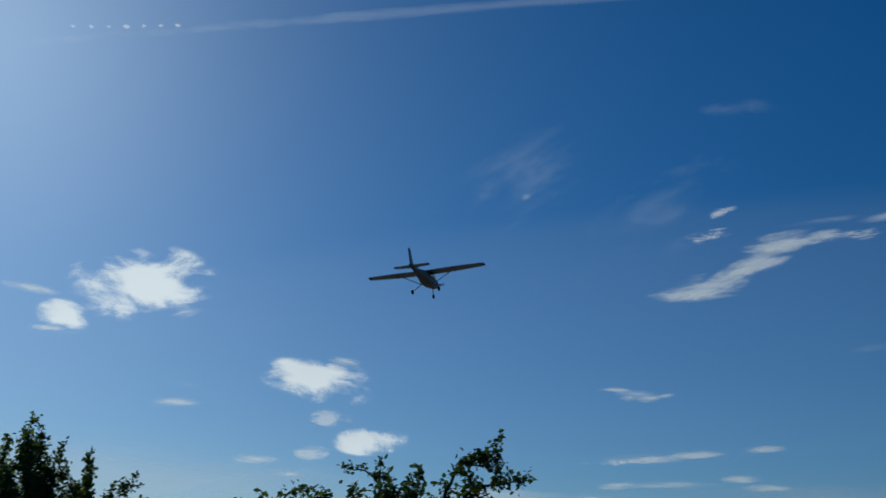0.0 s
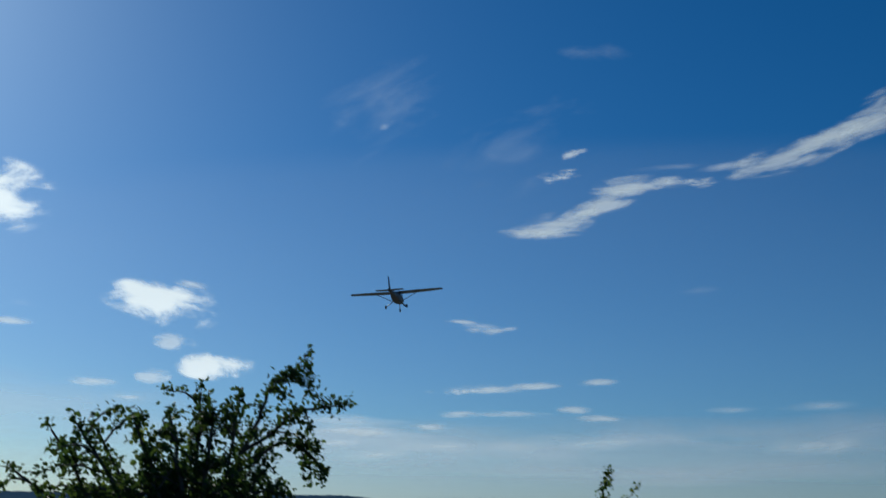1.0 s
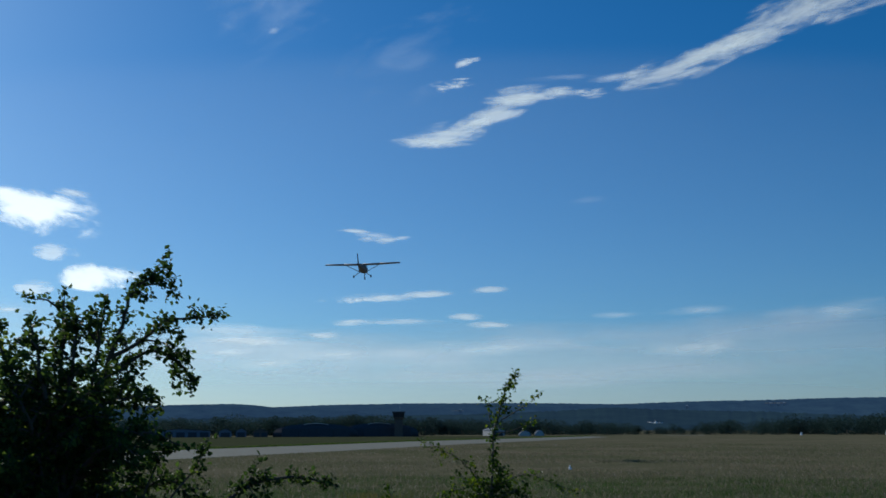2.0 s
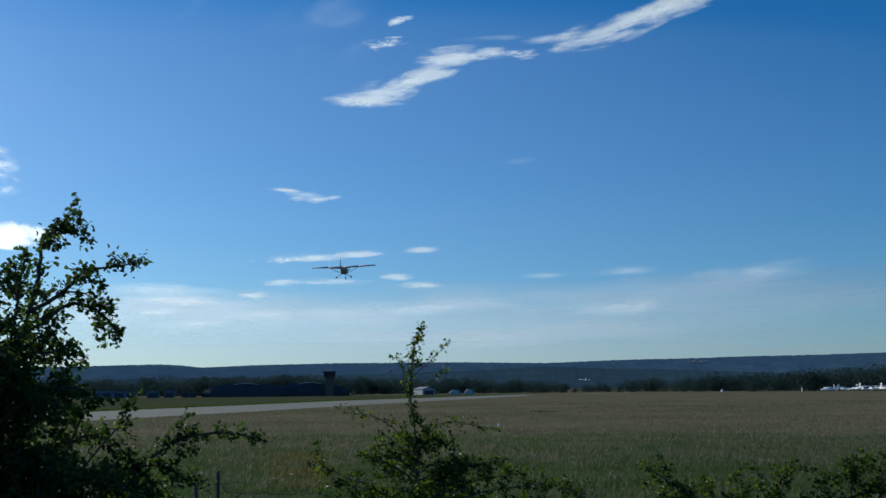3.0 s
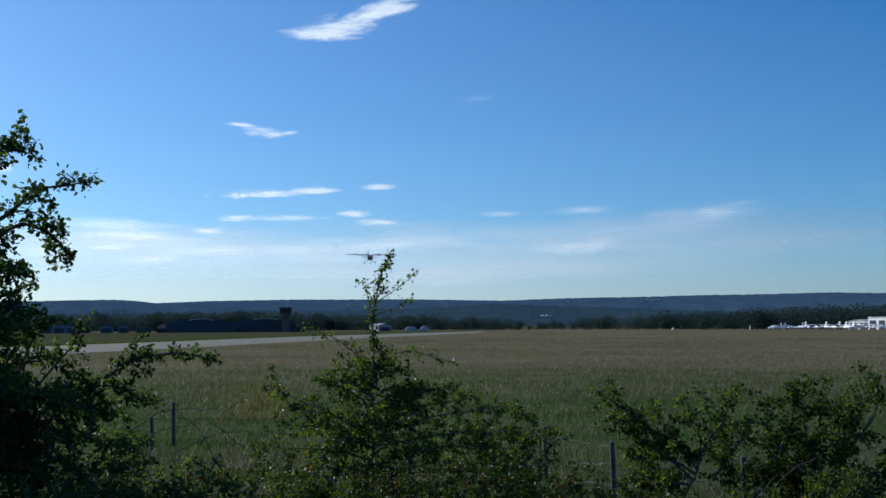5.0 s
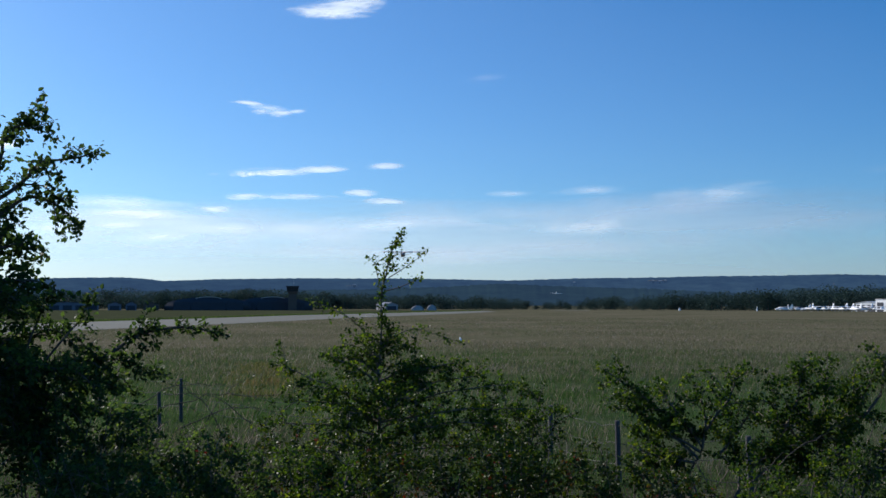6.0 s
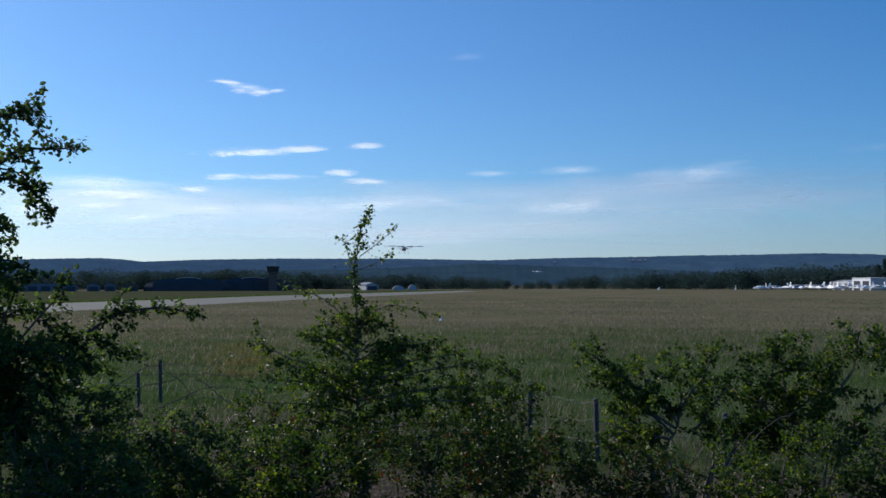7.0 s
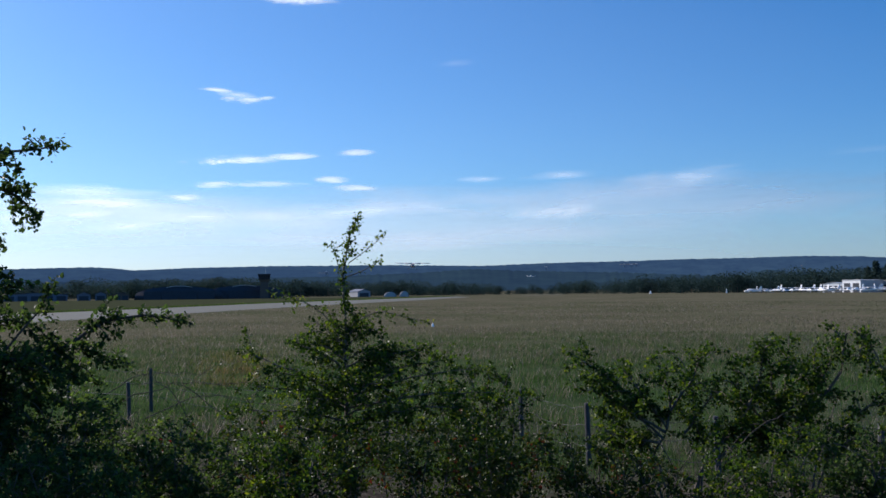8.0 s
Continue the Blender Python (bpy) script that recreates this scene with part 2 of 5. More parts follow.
def cloud_material(name, stretch, scale, low, high, wobble, white=0.92, opacity=1.0, detail=7.0, bright=0.5, hue=(0.95, 0.99, 1.0), tint=(0.93, 0.99, 1.0)):
    """Cloud: thick in the middle, torn to nothing at the rim; sunlight comes through it."""
    m, t, b, out = material(name)
    t.nodes.remove(b)
    tc = t.nodes.new("ShaderNodeTexCoord")
    info = t.nodes.new("ShaderNodeObjectInfo")
    mp = t.nodes.new("ShaderNodeMapping")
    mp.inputs["Scale"].default_value = (1.0 / stretch, 1.0, 1.0)
    t.links.new(tc.outputs["Object"], mp.inputs["Vector"])
    shift = t.nodes.new("ShaderNodeMath")
    shift.operation = "MULTIPLY"
    shift.inputs[1].default_value = 9000.0
    t.links.new(info.outputs["Random"], shift.inputs[0])
    cx = t.nodes.new("ShaderNodeCombineXYZ")
    t.links.new(shift.outputs[0], cx.inputs[2])
    add = t.nodes.new("ShaderNodeVectorMath")
    add.operation = "ADD"
    t.links.new(mp.outputs[0], add.inputs[0])
    t.links.new(cx.outputs[0], add.inputs[1])
    nz = node(t, "ShaderNodeTexNoise", Scale=scale, Detail=detail, Roughness=0.6, Distortion=0.4)
    t.links.new(add.outputs[0], nz.inputs["Vector"])
    # distance from the middle of the sheet, 0 in the middle and 1 at the rim
    c = t.nodes.new("ShaderNodeVectorMath")
    c.operation = "MULTIPLY_ADD"
    c.inputs[1].default_value, c.inputs[2].default_value = (2, 2, 0), (-1, -1, 0)
    t.links.new(tc.outputs["Generated"], c.inputs[0])
    ln = t.nodes.new("ShaderNodeVectorMath")
    ln.operation = "LENGTH"
    t.links.new(c.outputs[0], ln.inputs[0])
    body = t.nodes.new("ShaderNodeMath")
    body.operation = "SUBTRACT"
    body.inputs[0].default_value = 1.0
    t.links.new(ln.outputs["Value"], body.inputs[1])
    w = t.nodes.new("ShaderNodeMath")
    w.operation = "MULTIPLY_ADD"
    w.inputs[1].default_value, w.inputs[2].default_value = wobble, -0.5 * wobble
    t.links.new(nz.outputs[0], w.inputs[0])
    sm = t.nodes.new("ShaderNodeMath")
    sm.operation = "ADD"
    t.links.new(body.outputs[0], sm.inputs[0])
    t.links.new(w.outputs[0], sm.inputs[1])
    # nothing is left at the rim itself
    rim = t.nodes.new("ShaderNodeMapRange")
    rim.interpolation_type = "SMOOTHSTEP"
    for k, v in zip(("From Min", "From Max", "To Min", "To Max"), (0.0, 0.2, 0, 1)):
        rim.inputs[k].default_value = v
    t.links.new(body.outputs[0], rim.inputs["Value"])
    mr = t.nodes.new("ShaderNodeMapRange")
    mr.interpolation_type = "SMOOTHSTEP"
    for k, v in zip(("From Min", "From Max", "To Min", "To Max"), (low, high, 0, opacity)):
        mr.inputs[k].default_value = v
    t.links.new(sm.outputs[0], mr.inputs["Value"])
    al = t.nodes.new("ShaderNodeMath")
    al.operation = "MULTIPLY"
    t.links.new(mr.outputs[0], al.inputs[0])
    t.links.new(rim.outputs[0], al.inputs[1])
    shade = (white * tint[0], white * tint[1], white * tint[2], 1)
    tr = node(t, "ShaderNodeBsdfTranslucent", Color=shade)
    # added glow in place of sunlight that clouds scatter forward
    glow = node(t, "ShaderNodeEmission", Color=(*hue, 1), Strength=bright)
    both = t.nodes.new("ShaderNodeAddShader")
    df = node(t, "ShaderNodeBsdfDiffuse", Color=shade)
    mixb = node(t, "ShaderNodeMixShader", Fac=0.72)
    t.links.new(df.outputs[0], mixb.inputs[1])
    t.links.new(tr.outputs[0], mixb.inputs[2])
    cl = t.nodes.new("ShaderNodeBsdfTransparent")
    mix = t.nodes.new("ShaderNodeMixShader")
    t.links.new(al.outputs[0], mix.inputs[0])
    t.links.new(cl.outputs[0], mix.inputs[1])
    t.links.new(mixb.outputs[0], both.inputs[0])
    t.links.new(glow.outputs[0], both.inputs[1])
    t.links.new(both.outputs[0], mix.inputs[2])
    t.links.new(mix.outputs[0], out.inputs["Surface"])
    return m


m_ground = ground_material()
m_hill = hill_material("far_woods_hazed", (0.003, 0.008, 0.009), (0.024, 0.042, 0.038), (0.021, 0.048, 0.106))
m_hill_near = hill_material("middle_woods_hazed", (0.003, 0.007, 0.006), (0.016, 0.030, 0.022), (0.014, 0.032, 0.066))
m_cloud = cloud_material("cloud_puff", 2.0, 0.0065, 0.10, 0.75, 3.4, bright=0.5)
m_scrap = cloud_material("cloud_scrap", 2.6, 0.020, 0.10, 1.0, 3.4, opacity=0.6, bright=0.26)
m_wisp = cloud_material("cloud_streak", 4.0, 0.012, 0.05, 1.3, 3.6, opacity=0.88, bright=0.2)
m_bank = cloud_material("cloud_bank", 5.0, 0.020, 0.05, 1.1, 3.4, opacity=0.68, bright=0.16)
m_torn = cloud_material("cloud_torn", 3.2, 0.013, 0.05, 1.25, 3.8, opacity=0.78, bright=0.2)
m_soft = cloud_material("cloud_soft", 6.0, 0.014, 0.0, 1.5, 3.0, opacity=0.46, bright=0.3)
m_thread = cloud_material("cloud_thread", 4.0, 0.045, 0.1, 1.4, 4.2, opacity=0.75, bright=0.2)
m_billow = cloud_material("cloud_billow", 5.0, 0.006, 0.0, 1.2, 2.8, opacity=0.28, bright=0.12, hue=(0.9, 0.95, 1.0), tint=(0.93, 0.96, 1.0))
m_veil = cloud_material("cloud_veil", 9.0, 0.005, 0.0, 1.0, 1.8, opacity=0.37, bright=0.05, hue=(0.82, 0.91, 1.0), tint=(0.86, 0.94, 1.0))
m_haze = cloud_material("low_haze", 12.0, 0.002, -0.1, 0.7, 0.6, opacity=0.30, bright=0.08, hue=(0.74, 0.84, 1.0), tint=(0.80, 0.87, 1.0))
m_sky_lift = cloud_material("sky_lift", 6.0, 0.0012, -0.4, 0.7, 0.8, opacity=0.075, bright=0.1, hue=(0.98, 0.99, 0.96), tint=(0.98, 0.99, 0.96))
m_faint = cloud_material("cloud_faint", 3.0, 0.008, 0.2, 1.4, 3.0, opacity=0.10, bright=0.4)
m_trail = cloud_material("contrail_ice", 25.0, 0.02, 0.0, 0.8, 1.6, opacity=0.11, bright=0.4)


# ======== ground, runway, hills ========
def bank(x, y):
    """Height of the ground: a bank under the eye, falling to the level field."""
    s = min(1.0, max(0.0, (y - 2.0) / 12.0))
    s = s * s * (3 - 2 * s)
    return 1.7 * (1 - s)


def build_ground():
    ys = [-4800, -1500, -400, -100, -40, -20, -10, -5, -2, 0] + [0.7 * k for k in range(1, 40)] + [30, 35, 42, 50, 60, 75, 95, 120, 160, 220, 300, 420, 650, 1100, 2000, 3300, 4800]
    xs = [-4800, -2500, -1200, -600, -300, -150, -90, -60, -42] + [-32 + 1.0 * k for k in range(65)] + [42, 60, 90, 150, 300, 600, 1200, 2500, 4800]
    verts = []
    for y in ys:
        for x in xs:
            z = bank(x, y)
            if -5 < y < 60 and abs(x) < 50:
                z += 0.10 * noise.noise((x * 0.5, y * 0.5, 0)) + 0.05 * noise.noise((x * 1.7, y * 1.7, 3))
                if y > 30:
                    z *= max(0, (60 - y) / 30)
            verts.append((x, y, z))
    n = len(xs)
    faces = [(j * n + i, j * n + i + 1, (j + 1) * n + i + 1, (j + 1) * n + i) for j in range(len(ys) - 1) for i in range(n - 1)]
    g = arrays("ground", verts, faces, m_ground, None, True)
    tagged(g, "dry meadow of straw-coloured and green grass on a flat airfield", "ground", kind="structure")


build_ground()


def build_runway():
    near = [(-62, 30), (-46, 116), (-40, 140), (-31.5, 186), (-21, 241), (-1, 326), (18, 420)]
    away = [(-88, 30), (-66.6, 167), (-58.5, 204), (-46.4, 274), (-30, 330), (-4, 420), (12, 470)]
    bm = bmesh.new()
    top = [[bm.verts.new((x, y, 0.03)) for x, y in row] for row in (near, away)]
    low = [[bm.verts.new((x, y, -0.2)) for x, y in row] for row in (near, away)]
    for k in range(len(near) - 1):
        bm.faces.new((top[0][k], top[0][k + 1], top[1][k + 1], top[1][k]))
        bm.faces.new((low[0][k], low[0][k + 1], top[0][k + 1], top[0][k]))
        bm.faces.new((top[1][k], top[1][k + 1], low[1][k + 1], low[1][k]))
    ob = part("runway", bm, m_concrete, None)
    tagged(ob, "pale worn concrete runway across the grass airfield", "runway", kind="structure")
    bm = bmesh.new()
    edge = [(x - 0.3, y) for x, y in away]
    back = [(-420, 30), (-330, 300), (-230, 420), (-150, 470), (-60, 505), (0, 520), (30, 520)]
    va = [bm.verts.new((x, y, 0.012)) for x, y in edge]
    vb = [bm.verts.new((x, y, 0.012)) for x, y in back]
    for k in range(len(va) - 1):
        bm.faces.new((va[k], va[k + 1], vb[k + 1], vb[k]))
    ob = part("verge", bm, m_mown, None)
    tagged(ob, "mown green grass between runway and buildings", "grass", kind="structure")
    # the dark shoulder of long grass along the far side
    rng = np.random.default_rng(5)
    verts, faces = [], []
    for k in range(len(away) - 1):
        a0, a1 = np.array(away[k]), np.array(away[k + 1])
        cnt = int(np.linalg.norm(a1 - a0) * 14)
        for u in rng.random(cnt):
            p = a0 + (a1 - a0) * u + rng.normal(0, 0.18, 2) + np.array((-0.5, 0.6))
            h, w = rng.uniform(0.25, 0.55), 0.10
            lean = rng.normal(0, 0.1)
            i = len(verts)
            verts += [(p[0] - w, p[1], 0), (p[0] + w, p[1], 0), (p[0] + lean, p[1], h)]
            faces.append((i, i + 1, i + 2))
    ob = arrays("verge_grass", verts, faces, m_leaf_dark)
    tagged(ob, "dark tufts of long grass along the runway shoulder", "grass", kind="stuff")


build_runway()


def taxiway():
    a0, b0 = on_ground(-5.5, 515, 0.02), on_ground(-7.9, 520, 0.02)
    c0, d0 = on_ground(-7.9, 552, 0.02), on_ground(-5.5, 535, 0.02)
    bm = bmesh.new()
    low = [bm.verts.new(v - Vector((0, 0, 0.2))) for v in (a0, b0, c0, d0)]
    top = [bm.verts.new(v) for v in (a0, b0, c0, d0)]
    bm.faces.new(top)
    for k in range(4):
        bm.faces.new((low[k], low[(k + 1) % 4], top[(k + 1) % 4], top[k]))
    tagged(part("road", bm, m_concrete, None), "short pale concrete taxiway at the far edge of the field", "taxiway", kind="structure")


taxiway()


def ridge(name, label, dist, depth, profile, mat, rough, step=0.12, seed=1):
    """A range of wooded hills: skyline heights in degrees over the eye by bearing."""
    azs = np.arange(-75, 75.01, step)
    pa = [p[0] for p in profile]
    pe = [p[1] for p in profile]
    cols = 5
    verts = []
    for az in azs:
        el = float(np.interp(az, pa, pe))
        el += 0.05 * noise.noise((az * 0.25, seed, 0)) * rough
        topz = EYE + dist * math.tan(radians(el + DIP))
        tree = rough * dist * 0.0008 * (noise.noise((az * 5.0, seed, 1)) + 0.8 * noise.noise((az * 14, seed, 2)) + 0.6 * noise.noise((az * 3.1, seed, 5)))
        for c in range(cols + 1):
            f = c / cols
            r = dist - depth * (1 - f)
            z = -3 + (topz + 3) * (f ** 0.75) + tree * f + (dist * 0.0006 * noise.noise((az * 3, c * 1.7, seed)) if c < cols else 0)
            verts.append((-math.sin(radians(az)) * r, math.cos(radians(az)) * r, z))
        verts.append((-math.sin(radians(az)) * (dist + depth), math.cos(radians(az)) * (dist + depth), -5))
    n = cols + 2
    faces = [(i * n + c, i * n + c + 1, (i + 1) * n + c + 1, (i + 1) * n + c) for i in range(len(azs) - 1) for c in range(n - 1)]
    ob = arrays(name, verts, faces, mat, None, True)
    tagged(ob, label, "hill", kind="structure")


ridge("backdrop", "long low range of wooded hills on the horizon, blue with haze", 4300, 500,
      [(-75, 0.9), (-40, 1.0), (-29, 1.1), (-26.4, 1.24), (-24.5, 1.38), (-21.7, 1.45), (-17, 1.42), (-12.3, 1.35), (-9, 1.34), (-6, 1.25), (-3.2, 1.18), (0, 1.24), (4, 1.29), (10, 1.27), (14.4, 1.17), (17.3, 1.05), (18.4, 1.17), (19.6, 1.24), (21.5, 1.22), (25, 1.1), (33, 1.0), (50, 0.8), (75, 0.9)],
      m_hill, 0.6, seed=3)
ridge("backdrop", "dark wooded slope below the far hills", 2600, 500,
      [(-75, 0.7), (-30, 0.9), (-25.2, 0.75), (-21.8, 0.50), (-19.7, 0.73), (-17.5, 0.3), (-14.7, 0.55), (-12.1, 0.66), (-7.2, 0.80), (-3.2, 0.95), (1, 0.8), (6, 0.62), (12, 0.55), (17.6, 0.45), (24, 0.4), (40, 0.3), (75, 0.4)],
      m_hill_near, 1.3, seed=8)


def on_slope(el):
    """How far off the slope of the far hills lies at that height over the eye."""
    d = 4100.0
    for _ in range(8):
        d = 3800 + 500 * ((EYE + d * math.tan(radians(el + DIP)) + 3) / 131) ** (4 / 3)
    return d


def hill_field(az0, az1, el, tall):
    """A pale stubble field on the slope of the far hills."""
    d, n = on_slope(el) - 14, 10
    verts = []
    for k in range(n + 1):
        az = az0 + (az1 - az0) * k / n
        wave = 0.02 * noise.noise((k * 0.7, el * 9, 2))
        verts += [at(az, el + wave - tall / 2, d), at(az, el + wave + tall / 2, d + 25)]
    ob = arrays("field", verts, [(2 * k, 2 * k + 2, 2 * k + 3, 2 * k + 1) for k in range(n)], m_stubble)
    tagged(ob, "pale stubble field on the far wooded hills", "field", kind="structure")


def far_house(az, el, wide):
    p = at(az, el, on_slope(el) - 6)
    t = thing("house", p, "tiny white house with a grey roof on the far hills", "house", "houses on the hills", turn=az)
    bm = bmesh.new()
    box(bm, -wide / 2, wide / 2, 0, 9, -5, 5)
    part("wall", bm, m_canvas, t)
    bm = bmesh.new()
    loft(bm, [[(-wide / 2 - 0.5, -0.5, 5.01), (wide / 2 + 0.5, -0.5, 5.01), (wide / 2 + 0.5, 4.5, 8.5), (-wide / 2 - 0.5, 4.5, 8.5)], [(-wide / 2 - 0.5, 9.5, 5.01), (wide / 2 + 0.5, 9.5, 5.01), (wide / 2 + 0.5, 4.6, 8.5), (-wide / 2 - 0.5, 4.6, 8.5)]])
    part("roof", bm, m_grey, t)


for az0, az1, el, tall in [(-20.4, -22.0, 0.93, 0.05), (-11.3, -12.4, 1.16, 0.03), (6.0, 6.7, 0.84, 0.02)]:
    hill_field(az0, az1, el, tall)
for az, el, wide in [(-11.6, 1.08, 9), (-12.0, 1.06, 12), (-12.3, 1.09, 8), (6.2, 0.82, 11), (-7.0, 0.98, 9)]:
    far_house(az, el, wide)


# ======== clouds ========
def cloud(az, el, wide, high, mat, label, tilt=0.0, d=3900.0, layers=1, name="cloud"):
    """A bank of cloud: curved sheets one behind the other, wide x high degrees, square to the way to it."""
    if high < 1.0 and mat in (m_cloud, m_wisp):     # small clouds are torn more finely
        mat = m_scrap if mat is m_cloud else m_thread
    el += DIP
    place = Vector((-math.sin(radians(az)) * math.cos(radians(el)), math.cos(radians(az)) * math.cos(radians(el)), math.sin(radians(el)))) * d
    wx, hy = d * math.tan(radians(wide)) * 0.62, d * math.tan(radians(high)) * 0.62
    bm = bmesh.new()
    nx, ny = (40 if wide > 15 else 12), 6
    for layer in range(layers):
        grid = []
        for j in range(ny + 1):
            row = []
            for i in range(nx + 1):
                u, v = 2 * i / nx - 1, 2 * j / ny - 1
                th, ph = u * math.atan(wx / d), v * math.atan(hy / d)
                swell = (1 - u * u) * (1 - v * v) * hy * 0.15 + layer * hy * 0.5
                row.append(bm.verts.new((d * math.sin(th) * math.cos(ph), d * math.sin(ph), d * (1 - math.cos(th) * math.cos(ph)) + swell)))
            grid.append(row)
        for j in range(ny):
            for i in range(nx):
                bm.faces.new((grid[j][i], grid[j][i + 1], grid[j + 1][i + 1], grid[j + 1][i]))
    ob = part(name, bm, mat, None, smooth=True)
    ob.matrix_basis = look(place + Vector((0, 0, EYE)), (0, 0, EYE)) @ pose(0, 0, 0, 0, 180, 0) @ pose(0, 0, 0, 0, 0, tilt)
    tagged(ob, label, "cloud", "clouds in the sky")
    return ob


VEIL = "broad pale billow of thin cloud over the horizon"
BANK = "white slanting bank of wind-torn cloud"
PUFF, STREAK, SMALL = "bright white heap of cloud with torn edges", "long thin white streak of cloud", "small white scrap of cloud"
CLOUDS = [
    # bearing, height, width, height of the cloud, kind, tilt, label
    (41.4, 16.6, 7.6, 4.0, m_cloud, 4, PUFF), (45.6, 14.2, 2.6, 1.6, m_cloud, -6, SMALL), (47.6, 15.5, 2.8, 0.5, m_bank, -3, STREAK), (46, 13.4, 2.4, 0.4, m_wisp, 0, STREAK),
    (30.4, 11.7, 6.4, 2.4, m_cloud, -6, PUFF), (29.1, 13.0, 2.0, 0.5, m_bank, -8, SMALL), (29.7, 9.6, 2.3, 0.9, m_cloud, 0, SMALL), (27.3, 8.35, 4.0, 1.5, m_cloud, 3, PUFF),
    (30.7, 7.55, 1.9, 0.8, m_cloud, 4, SMALL), (33.9, 7.05, 2.5, 0.45, m_bank, 0, STREAK), (39, 10.0, 2.9, 0.5, m_bank, 2, STREAK), (38.2, 11.0, 1.7, 0.5, m_faint, 0, SMALL), (31.9, 6.3, 2.0, 0.35, m_bank, 0, STREAK),
    (20.6, 23.1, 1.6, 0.9, m_faint, 0, SMALL), (17.9, 23.1, 0.9, 0.5, m_soft, 15, SMALL),
    (7.9, 16.9, 5.0, 0.7, m_bank, 1, BANK), (7.0, 17.4, 4.6, 1.3, m_bank, 6, BANK), (6.0, 17.75, 3.2, 0.9, m_bank, 4, BANK), (4.6, 18.2, 3.4, 1.1, m_bank, 14, BANK), (3.7, 18.6, 3.4, 1.1, m_bank, 12, BANK), (3.2, 19.2, 3.4, 0.9, m_bank, 4, BANK),
    (1.9, 19.6, 4.8, 1.1, m_bank, 3, BANK), (-0.2, 19.65, 2.4, 0.7, m_torn, 2, BANK), (-1.9, 19.55, 2.4, 0.6, m_thread, 2, STREAK), (-0.8, 20.55, 5.2, 0.5, m_soft, 0, STREAK), (-3.4, 20.4, 3.0, 0.5, m_soft, 3, STREAK),
    (-6.9, 20.45, 5.6, 1.6, m_bank, 10, BANK), (-8.6, 20.9, 4.6, 1.3, m_bank, 10, BANK), (-10.6, 21.5, 5.0, 1.1, m_torn, 10, BANK), (-12.6, 22.1, 6.0, 1.7, m_bank, 14, BANK), (-14.6, 23.0, 6.4, 2.0, m_bank, 14, BANK), (-17.6, 23.5, 7.0, 2.4, m_bank, 10, "broad pale bank of wind-torn cloud"), (-21.5, 23.8, 6.0, 1.8, m_torn, 6, "broad pale bank of wind-torn cloud"),
    (6.9, 20.25, 1.9, 0.7, m_thread, 2, SMALL), (6.0, 20.4, 1.6, 0.6, m_thread, 6, SMALL), (5.9, 21.55, 1.1, 0.5, m_thread, 10, SMALL), (5.3, 21.7, 1.0, 0.35, m_thread, 10, SMALL),
    (12.6, 11.55, 2.2, 0.34, m_bank, -1, STREAK), (11.4, 11.3, 2.4, 0.4, m_soft, -5, STREAK), (10.7, 11.05, 3.0, 0.48, m_bank, 1, STREAK), (9.7, 11.18, 1.0, 0.26, m_soft, 5, SMALL), (6.6, 11.6, 1.0, 0.25, m_faint, 0, SMALL), (-1.7, 13.3, 2.9, 0.5, m_faint, 4, STREAK),
    (10.0, 7.65, 6.4, 0.55, m_bank, 2, STREAK), (11.8, 7.45, 5.5, 0.35, m_wisp, 3, STREAK), (8.2, 7.8, 3.0, 0.4, m_bank, 2, STREAK), (4.5, 8.0, 2.4, 0.42, m_bank, 2, STREAK), (12.6, 6.12, 3.0, 0.5, m_bank, 1, SMALL), (9.2, 6.2, 4.8, 0.5, m_bank, 1, STREAK), (5.9, 6.45, 2.2, 0.45, m_bank, -1, SMALL), (4.3, 5.92, 2.6, 0.4, m_bank, 0, SMALL), (14.6, 5.3, 2.2, 0.45, m_bank, 0, SMALL),
    (-3.3, 6.4, 2.9, 0.42, m_soft, 1, STREAK), (-5.9, 6.43, 1.2, 0.25, m_faint, 0, SMALL), (-8.2, 6.55, 3.6, 0.6, m_soft, 2, STREAK), (-15.2, 6.2, 7.0, 1.3, m_soft, 3, "pale bank of thin cloud"), (0.3, 6.4, 1.1, 0.4, m_faint, 0, SMALL),
    (19.6, 5.55, 8.0, 0.8, m_soft, -3, STREAK), (17.9, 4.8, 6.6, 0.8, m_soft, -3, STREAK), (19.0, 4.9, 4.6, 0.5, m_bank, -2, STREAK), (19.7, 4.3, 2.6, 0.45, m_soft, 3, STREAK), (17.6, 3.6, 4.6, 0.6, m_soft, 4, STREAK), (23.5, 4.0, 7, 0.7, m_soft, 2, STREAK), (13, 4.2, 9, 0.7, m_soft, 0, STREAK), (4, 4.6, 12, 0.9, m_soft, 1, STREAK), (-8, 4.4, 12, 1.0, m_soft, 1, STREAK),
    (-2, 5.2, 16, 1.5, m_billow, 1, VEIL), (-13, 5.6, 15, 1.6, m_billow, 1, VEIL), (-23, 4.6, 12, 1.6, m_billow, 0, VEIL), (9, 4.2, 15, 1.6, m_billow, 1, VEIL), (20, 4.6, 13, 2.0, m_billow, -2, VEIL), (-8, 3.2, 18, 1.3, m_billow, 1, VEIL), (4, 2.8, 18, 1.2, m_billow, -1, VEIL),
    (-25, 7.2, 6.0, 0.7, m_faint, 2, STREAK), (18, 24, 9, 5, m_faint, 30, "faint veil of ice cloud"), (9, 22, 9, 5, m_faint, 20, "faint veil of ice cloud"), (5, 27.5, 6, 1.2, m_faint, -3, "faint veil of ice cloud"),
]
